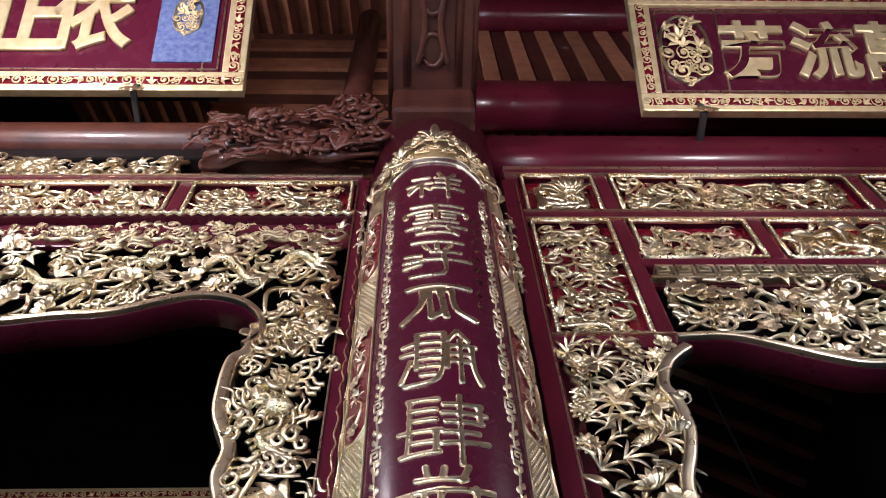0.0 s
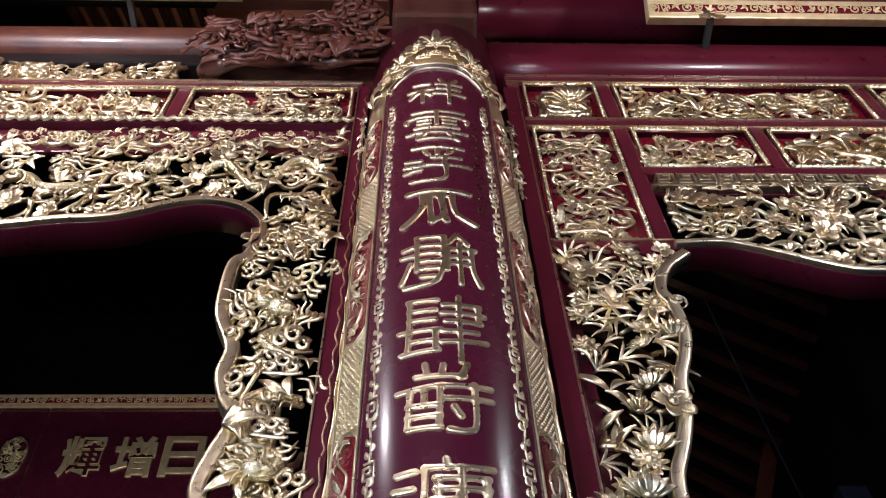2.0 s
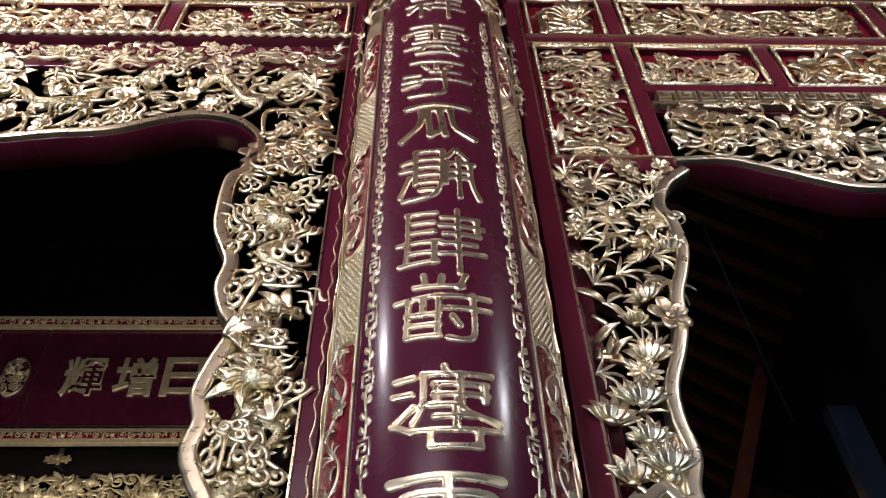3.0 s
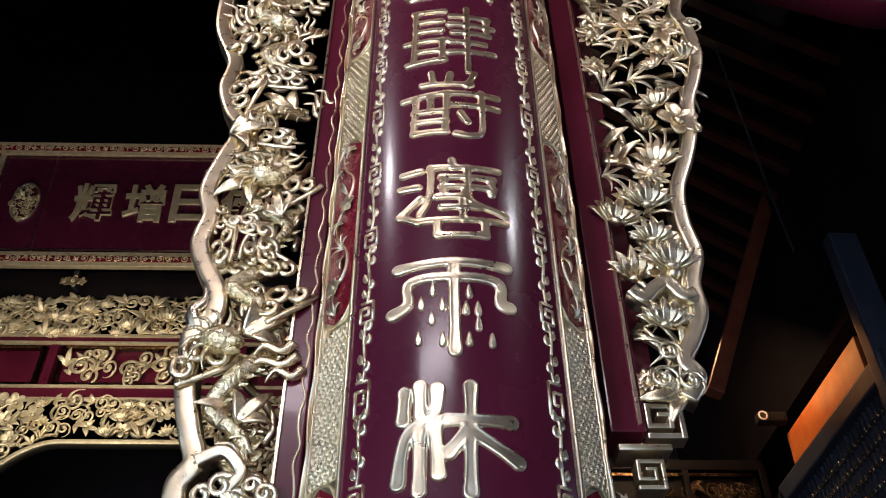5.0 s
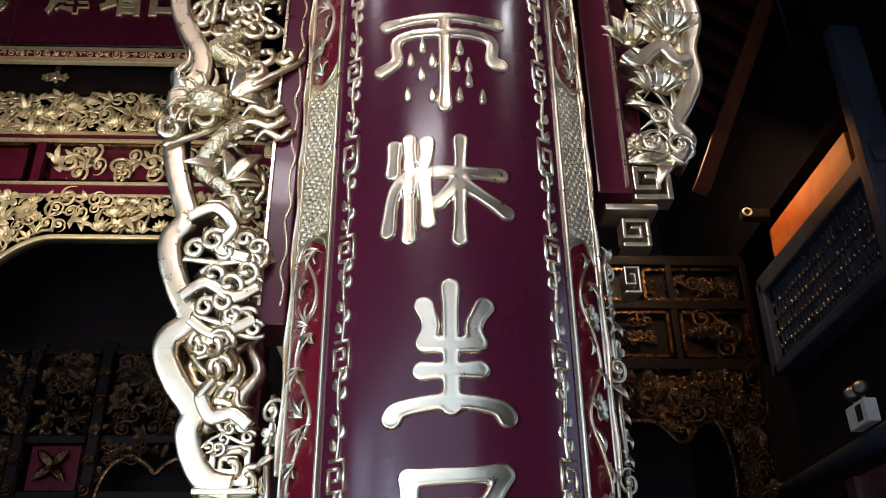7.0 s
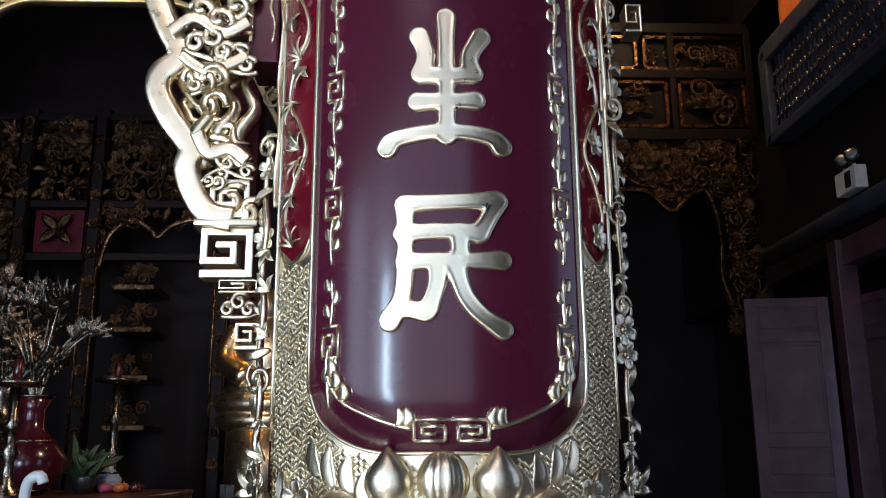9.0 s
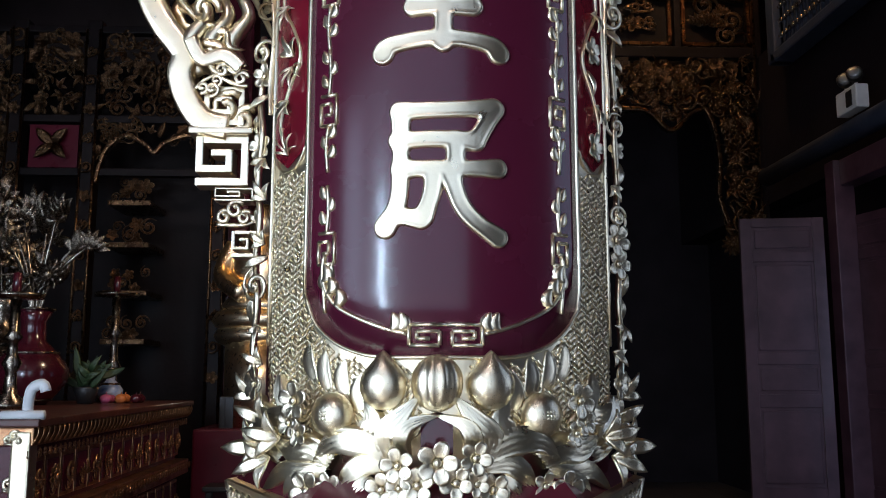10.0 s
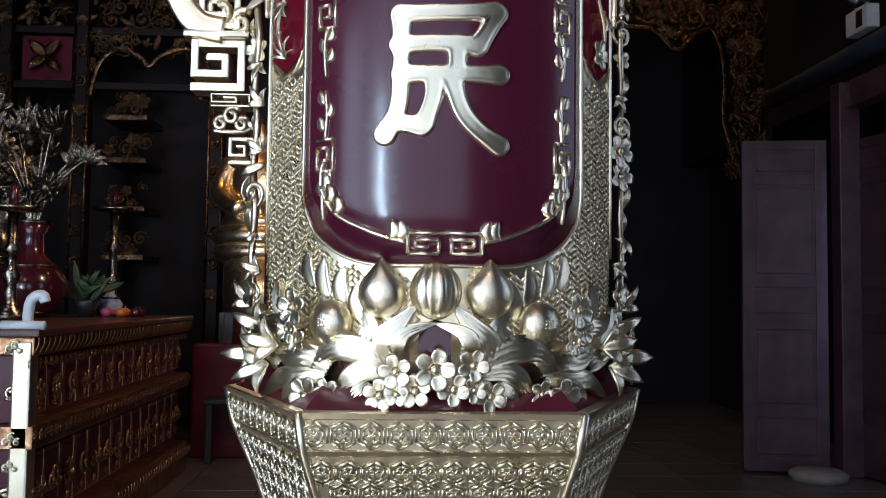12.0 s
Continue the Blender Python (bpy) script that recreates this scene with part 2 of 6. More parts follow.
def motif_lotus():
    bm = bmesh.new()
    for i in range(-3, 4):
        add_leaf(bm, (0.10 * i, 0.04 * abs(i) - 0.1, -0.45), math.pi / 2 - i * 0.36, 1.15 - 0.08 * abs(i), 0.25, 0.28, -0.12 * i)
    for i in range(-2, 3):
        add_leaf(bm, (0.12 * i, -0.22, -0.45), math.pi / 2 - i * 0.42, 0.8 - 0.05 * abs(i), 0.22, 0.35, -0.1 * i)
    add_ball(bm, (0, -0.1, -0.5), 0.22, 1.3, 0.8, 0.7, 8, 6)
    return bm


def motif_spray(n, spread, width, curl, length=1.5):
    bm = bmesh.new()
    for i in range(n):
        k = (i / (n - 1) - 0.5) * 2 if n > 1 else 0
        add_leaf(bm, (-0.05 * k, -0.03 * (i % 2), -0.7), math.pi / 2 - k * spread, length * (1 - 0.22 * abs(k)), width, 0.3, -curl * k)
    return bm


def motif_flame():
    bm = bmesh.new()
    for k, (x, s) in enumerate(((-0.45, 0.8), (0.0, 1.15), (0.42, 0.9))):
        pts = [(x, 0, -0.7), (x - 0.18, -0.12, -0.7 + 0.45 * s), (x + 0.16, -0.2, -0.7 + 0.9 * s), (x - 0.08, -0.12, -0.7 + 1.4 * s)]
        add_tube(bm, smooth_path(pts, 12), lambda f: 0.17 * (1 - f) ** 0.7 + 0.012, 6, 0.8)
    return bm


def motif_curl(turns=1.4, thick=0.17):
    bm = bmesh.new()
    pts = []
    for i in range(22):
        f = i / 21
        a = f * turns * math.tau
        r = 0.75 * (1 - f) + 0.12
        pts.append((r * math.cos(a), -0.15 - 0.2 * f, r * math.sin(a)))
    add_tube(bm, pts, lambda f: thick * (0.75 + 0.35 * f), 6, 0.8)
    add_ball(bm, (0.04, -0.35, 0.0), 0.2, 1, 0.7, 1, 8, 6)
    tail = [(0.75, -0.12, 0), (0.8, -0.12, -0.5), (0.45, -0.1, -0.95), (-0.1, -0.06, -1.15)]
    add_tube(bm, smooth_path(tail, 10), lambda f: thick * (1.0 - 0.8 * f), 6, 0.8)
    return bm


def motif_cloud():
    bm = bmesh.new()
    for cx, cz, s in ((-0.5, -0.1, 0.42), (0.05, 0.3, 0.5), (0.55, -0.12, 0.4)):
        pts = []
        for i in range(16):
            f = i / 15
            a = f * 1.25 * math.tau + 0.6
            r = s * (1 - 0.8 * f)
            pts.append((cx + r * math.cos(a), -0.12 - 0.25 * f, cz + r * math.sin(a)))
        add_tube(bm, pts, 0.13, 6, 0.8)
    add_tube(bm, smooth_path([(-0.9, -0.08, -0.45), (-0.2, -0.14, -0.5), (0.5, -0.12, -0.48), (1.0, -0.05, -0.3)], 12), 0.12, 6, 0.8)
    return bm


def motif_bird():
    """A flying bird with a long tail, kept plain."""
    bm = bmesh.new()
    add_tube(bm, smooth_path([(-0.9, -0.2, 0.12), (-0.6, -0.25, 0.2), (-0.1, -0.25, 0.02), (0.35, -0.18, -0.1)], 14), lambda f: 0.05 + 0.22 * math.sin(math.pi * min(1, f + 0.12)) ** 1.5, 8, 0.8)
    for i in range(4):
        add_leaf(bm, (-0.15 + 0.05 * i, -0.3, 0.05), 0.5 + 0.22 * i, 0.85, 0.12, 0.25, 0.3)
    for i in range(4):
        add_leaf(bm, (0.3, -0.15, -0.1), -0.45 + 0.2 * i, 1.1, 0.1, 0.2, 0.7 - 0.3 * i)
    return bm


def motif_lib(mat):
    return {k: mesh_of(bm, mat, True, k) for k, bm in (
        ("gilt_blossom", motif_flower(5)), ("gilt_chrysanthemum", motif_flower(11, 2, 0.3)), ("gilt_lotus", motif_lotus()),
        ("gilt_leaf_spray", motif_spray(3, 0.75, 0.3, 0.6)), ("bamboo_spray", motif_spray(5, 1.25, 0.11, 0.25, 1.6)), ("gilt_flame", motif_flame()),
        ("gilt_curl", motif_curl()), ("gilt_cloud", motif_cloud()), ("gilt_bird", motif_bird()), ("gilt_leaf", motif_spray(1, 0.0, 0.36, 0.5, 1.6)))}


LIB = motif_lib(GOLD)
LIBP = motif_lib(PALE)
LIBO = motif_lib(DIMGOLD)
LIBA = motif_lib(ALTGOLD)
LIBF = motif_lib(PAINT)


def strew(parent, lib, inside, box, step, size, kinds, seed, y, tilt=0.25, to=None):
    """Fill a region of an upright plane with carved motifs, closely but with gaps."""
    rng = random.Random(seed)
    x0, x1, z0, z1 = box
    nz = max(1, int((z1 - z0) / step))
    nx = max(1, int((x1 - x0) / step))
    for i in range(nx + 1):
        for j in range(nz + 1):
            x = x0 + (i + 0.5 * (j % 2) + rng.uniform(-0.3, 0.3)) * step
            z = z0 + (j + rng.uniform(-0.3, 0.3)) * step
            if not inside(x, z):
                continue
            k = rng.choice(kinds)
            s = size * rng.uniform(0.75, 1.3)
            m = Matrix.Translation((x, y - rng.uniform(0, 0.5) * s, z)) @ Euler((rng.uniform(-tilt, tilt), rng.uniform(0, math.tau) if "lotus" not in k and "bird" not in k else rng.uniform(-0.3, 0.3), rng.uniform(-tilt, tilt))).to_matrix().to_4x4() @ Matrix.Scale(s, 4)
            piece(k, lib[k], parent, m)


def vine(parent, mat, inside, box, count, radius, seed, y, name="vine_scrollwork"):
    """Winding stems that tie the motifs of one panel together."""
    rng = random.Random(seed)
    bm = bmesh.new()
    x0, x1, z0, z1 = box
    for c in range(count):
        for _ in range(40):
            x, z = rng.uniform(x0, x1), rng.uniform(z0, z1)
            if inside(x, z):
                break
        a = rng.uniform(0, math.tau)
        turn = rng.choice((-1, 1)) * rng.uniform(0.25, 0.5)
        pts = []
        for i in range(16):
            pts.append((x, y - 0.012 * math.sin(i * 0.7 + c) - 0.01, z))
            a += turn + 0.35 * math.sin(i * 0.8 + c)
            st = radius * 3.0
            nx_, nz_ = x + st * math.cos(a), z + st * math.sin(a)
            if not inside(nx_, nz_):
                a += 2.0
                continue
            x, z = nx_, nz_
        pts = [p for i, p in enumerate(pts) if i == 0 or (Vector(p) - Vector(pts[i - 1])).length > 1e-4]
        if len(pts) > 3:
            add_tube(bm, pts, lambda f: radius * (0.6 + 0.4 * math.sin(math.pi * f)), 5)
    return part(name, bm, mat, parent)


def always(x, z):
    return True


# ---- the hall's shell ----
def structure(name, bm, mat, label, category, smooth=False):
    return tagged(part(name, bm, mat, None, label, smooth), label, category, "", "structure")


structure("ground", box_bm(-60, 60, -70, 60, -0.6, -0.32, 0), STONE, "grey stone courtyard ground round the hall", "ground")
structure("wall_north", box_bm(-8, 4.2, 11.5, 11.8, -0.3, 16, 0), PLASTER, "near-black wooden back wall of the hall", "wall")
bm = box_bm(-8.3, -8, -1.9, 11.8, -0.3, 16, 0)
structure("wall_west", bm, PLASTER, "near-black wooden side wall closing the hall", "wall")
# The low gap, y 1 to 2.4, is an added opening for the east light.
bm = box_bm(3.9, 4.2, 2.4, 4.6, -0.3, 16, 0)
add_box(bm, 3.9, 4.2, -1.9, 1.0, -0.3, 16)
add_box(bm, 3.9, 4.2, 1.0, 2.4, -0.3, 0.7)
add_box(bm, 3.9, 4.2, 1.0, 2.4, 4.1, 16)
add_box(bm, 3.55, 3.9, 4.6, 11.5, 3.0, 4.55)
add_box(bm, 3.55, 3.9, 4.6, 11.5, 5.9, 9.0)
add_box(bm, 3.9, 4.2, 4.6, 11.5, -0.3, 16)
structure("wall_east", bm, PLASTER, "near-black wooden side wall with a high window", "wall")
# Unseen front wall, added to hold daylight to the doorway and dim the hall.
bm = box_bm(-8, -6.4, -1.9, -1.65, -0.3, 16, 0)
add_box(bm, 1.2, 4.2, -1.9, -1.65, -0.3, 16)
add_box(bm, -6.4, 1.2, -1.9, -1.65, 3.95, 16)
structure("wall_south", bm, BROWN, "unseen wooden front wall, added round one wide open doorway", "wall")
# Unseen lid, added to shut out the sky above the roof.
structure("ceiling", box_bm(-8.3, 4.2, -1.9, 11.8, 15.6, 15.8, 0), DARK, "unseen dark ceiling added to close the hall", "ceiling")

# ---- column and couplet board ----
CX, CY, R = 0.005, 2.55, 0.43


def cyl(u, z, d):
    a = u / R
    return Vector((CX + (R + d) * math.sin(a), CY - (R + d) * math.cos(a), z))


def cyl_pose(u, z, d=0.0, spin=0.0, s=1.0):
    """A pose on the board's face, looking out along its normal."""
    a = u / R
    return Matrix.Translation(cyl(u, z, d)) @ Matrix.Rotation(a, 4, "Z") @ Matrix.Rotation(spin, 4, "Y") @ Matrix.Scale(s, 4)


column = thing("wooden_column", "round dark lacquered hall column behind a couplet board", "column")
bm = bmesh.new()
bmesh.ops.create_cone(bm, cap_ends=True, segments=48, radius1=0.405, radius2=0.405, depth=6.2, matrix=Matrix.Translation((CX, CY, 4.2)))
part("shaft", bm, LACQ, column)
bm = bmesh.new()
bmesh.ops.create_cone(bm, cap_ends=True, segments=32, radius1=0.33, radius2=0.30, depth=0.9, matrix=Matrix.Translation((CX, CY, 7.2)))
part("neck", bm, DARK, column, "black painted column neck")

PED = ((-0.268, 2.06), (0.262, 2.06), (0.487, 2.53), (0.262, 3.04), (-0.268, 3.04), (-0.487, 2.53))
PED_K = ((0.32, 0.50), (0.50, 0.58), (0.87, 0.845), (1.0, 0.965), (1.078, 1.0))


def ped_k(z):
    return float(np.interp(z, [p[0] for p in PED_K], [p[1] for p in PED_K]))


def ped_ring(k):
    return [(CX + (x) * k, CY + (y - CY) * k) for x, y in PED]


def add_prism(bm, levels):
    rings = [[bm.verts.new((x, y, z)) for x, y in ped_ring(k)] for z, k in levels]
    for a, b in zip(rings, rings[1:]):
        for i in range(6):
            bm.faces.new((a[i], a[(i + 1) % 6], b[(i + 1) % 6], b[i]))
    bm.faces.new(rings[0][::-1])
    bm.faces.new(rings[-1])
    return bm


pedestal = thing("column_pedestal", "six-sided gilded pedestal with hexagon relief under the column", "pedestal")
part("body", add_prism(bmesh.new(), PED_K), PALE, pedestal, "", False)
part("foot", add_prism(bmesh.new(), ((0.0, 0.9), (0.16, 0.9), (0.2, 0.8), (0.32, 0.52))), STONE, pedestal, "grey stone foot", False)
part("top_slab", add_prism(bmesh.new(), ((1.05, 0.93), (1.082, 0.96), (1.12, 0.86))), LACQ, pedestal, "crimson lacquer top", False)
for z0, z1 in ((1.064, 1.080), (0.994, 1.008)):
    bm = add_prism(bmesh.new(), ((z0, ped_k(z0) + 0.002), (z0 + 0.003, ped_k(z0) + 0.012), (z1 - 0.003, ped_k(z1) + 0.012), (z1, ped_k(z1) + 0.002)))
    part("rim", bm, PALE, pedestal, "", False)
for q in range(6):
    bm = bmesh.new()
    add_tube(bm, [(*ped_ring(k)[q], z) for z, k in PED_K[1:]], 0.010, 8)
    part("corner_rib", bm, PALE, pedestal)


def hex_stud():
    bm = bmesh.new()
    for rad, y0, y1, w in ((1.0, 0.0, -0.3, 0.16), (0.66, 0.0, -0.22, 0.12)):
        for i in range(6):
            a0, a1 = i * math.tau / 6 + math.pi / 6, (i + 1) * math.tau / 6 + math.pi / 6
            p = [(rad * math.cos(a0), rad * math.sin(a0)), (rad * math.cos(a1), rad * math.sin(a1))]
            add_stroke(bm, p, w * 0.6, 0.16, n=1)
    for i in range(3):
        a = i * math.pi / 3
        add_stroke(bm, [(-0.42 * math.cos(a), -0.42 * math.sin(a)), (0.42 * math.cos(a), 0.42 * math.sin(a))], lambda f: 0.02 + 0.10 * math.sin(math.pi * f), 0.18, n=4)
    return mesh_of(bm, PALE, True, "hexagon_relief")


HEX = hex_stud()


def face_hexes(ia, ib, zs, size, stagger):
    for j, z in enumerate(zs):
        ring = ped_ring(ped_k(z) + 0.001)
        a, b = Vector((*ring[ia], z)), Vector((*ring[ib], z))
        d = (b - a)
        n = max(1, int(d.length / (size * 1.82)))
        tilt = math.atan((ped_k(z + 0.01) - ped_k(z - 0.01)) / 0.02 * 0.48)
        yaw = math.atan2(d.y, d.x)
        for i in range(n - (j % 2 if stagger else 0)):
            f = (i + 0.5 + (0.5 * (j % 2) if stagger else 0)) / n
            m = Matrix.Translation(a + d * f) @ Matrix.Rotation(yaw, 4, "Z") @ Matrix.Rotation(tilt, 4, "X") @ Matrix.Translation((0, -0.002, 0)) @ Matrix.Scale(size, 4)
            piece("hexagon_relief", HEX, pedestal, m)


for ia, ib in ((0, 1), (1, 2), (5, 0)):
    face_hexes(ia, ib, (1.036,), 0.0262, False)
    face_hexes(ia, ib, [0.962 - 0.043 * q for q in range(7)], 0.0262, True)

board = thing("couplet_board", "curved crimson lacquer couplet board with gilt characters on the column", "couplet board")
ZB, ZT = 1.352, 6.36


def panel_low(u):
    a = abs(u)
    return ZB if a < 0.105 else ZB + 0.155 * (1 - math.sqrt(max(0.0, 1 - ((a - 0.105) / 0.200) ** 2)))


def panel_high(u):
    a = abs(u)
    return ZT if a < 0.13 else ZT - 0.20 * ((a - 0.13) / 0.175) ** 1.4


def wrap(bm, half, low, high, d, nu=28, nz=40):
    rows = []
    for i in range(nu + 1):
        u = -half + 2 * half * i / nu
        rows.append([bm.verts.new(cyl(u, low(u) + (high(u) - low(u)) * j / nz, d)) for j in range(nz + 1)])
    for i in range(nu):
        for j in range(nz):
            bm.faces.new((rows[i][j], rows[i + 1][j], rows[i + 1][j + 1], rows[i][j + 1]))
    rim = [rows[i][0] for i in range(nu + 1)] + rows[nu][1:] + [rows[i][nz] for i in range(nu - 1, -1, -1)] + rows[0][nz - 1:0:-1]
    back = [bm.verts.new(v.co + (Vector((CX, CY, v.co.z)) - v.co).normalized() * 0.035) for v in rim]
    for i in range(len(rim)):
        j = (i + 1) % len(rim)
        bm.faces.new((rim[i], back[i], back[j], rim[j]))
    return bm


part("gilt_ground", wrap(bmesh.new(), 0.452, lambda u: 1.105 + 0.012 * abs(math.sin(u * 40)) + 0.22 * min(1.0, max(0.0, (abs(u) - 0.33) / 0.07)), lambda u: 6.72 - 0.62 * max(0, (abs(u) - 0.12) / 0.325) ** 1.6, 0.0), PALE, board, "pale gold ground")
part("lacquer_panel", wrap(bmesh.new(), 0.303, panel_low, panel_high, 0.008), PURPLE, board, "glossy crimson lacquer panel")
bm = bmesh.new()
outline = [(u, panel_low(u)) for u in np.linspace(-0.303, 0.303, 25)] + [(0.303, z) for z in np.linspace(1.7, 6.0, 24)]
outline += [(u, panel_high(u)) for u in np.linspace(0.303, -0.303, 25)] + [(-0.303, z) for z in np.linspace(6.0, 1.7, 24)]
outline.append(outline[0])
add_stroke(bm, outline, 0.0045, 0.013, cyl, 220)
part("panel_moulding", bm, PALE, board, "thin gilt moulding")

# characters, top to bottom: height band, width
ROWS_Z = ((5.84, 6.13), (5.43, 5.75), (5.03, 5.36), (4.67, 4.96), (4.26, 4.60), (3.86, 4.19), (3.52, 3.83), (3.12, 3.42), (2.74, 3.04), (2.37, 2.65), (1.955, 2.285), (1.565, 1.885))
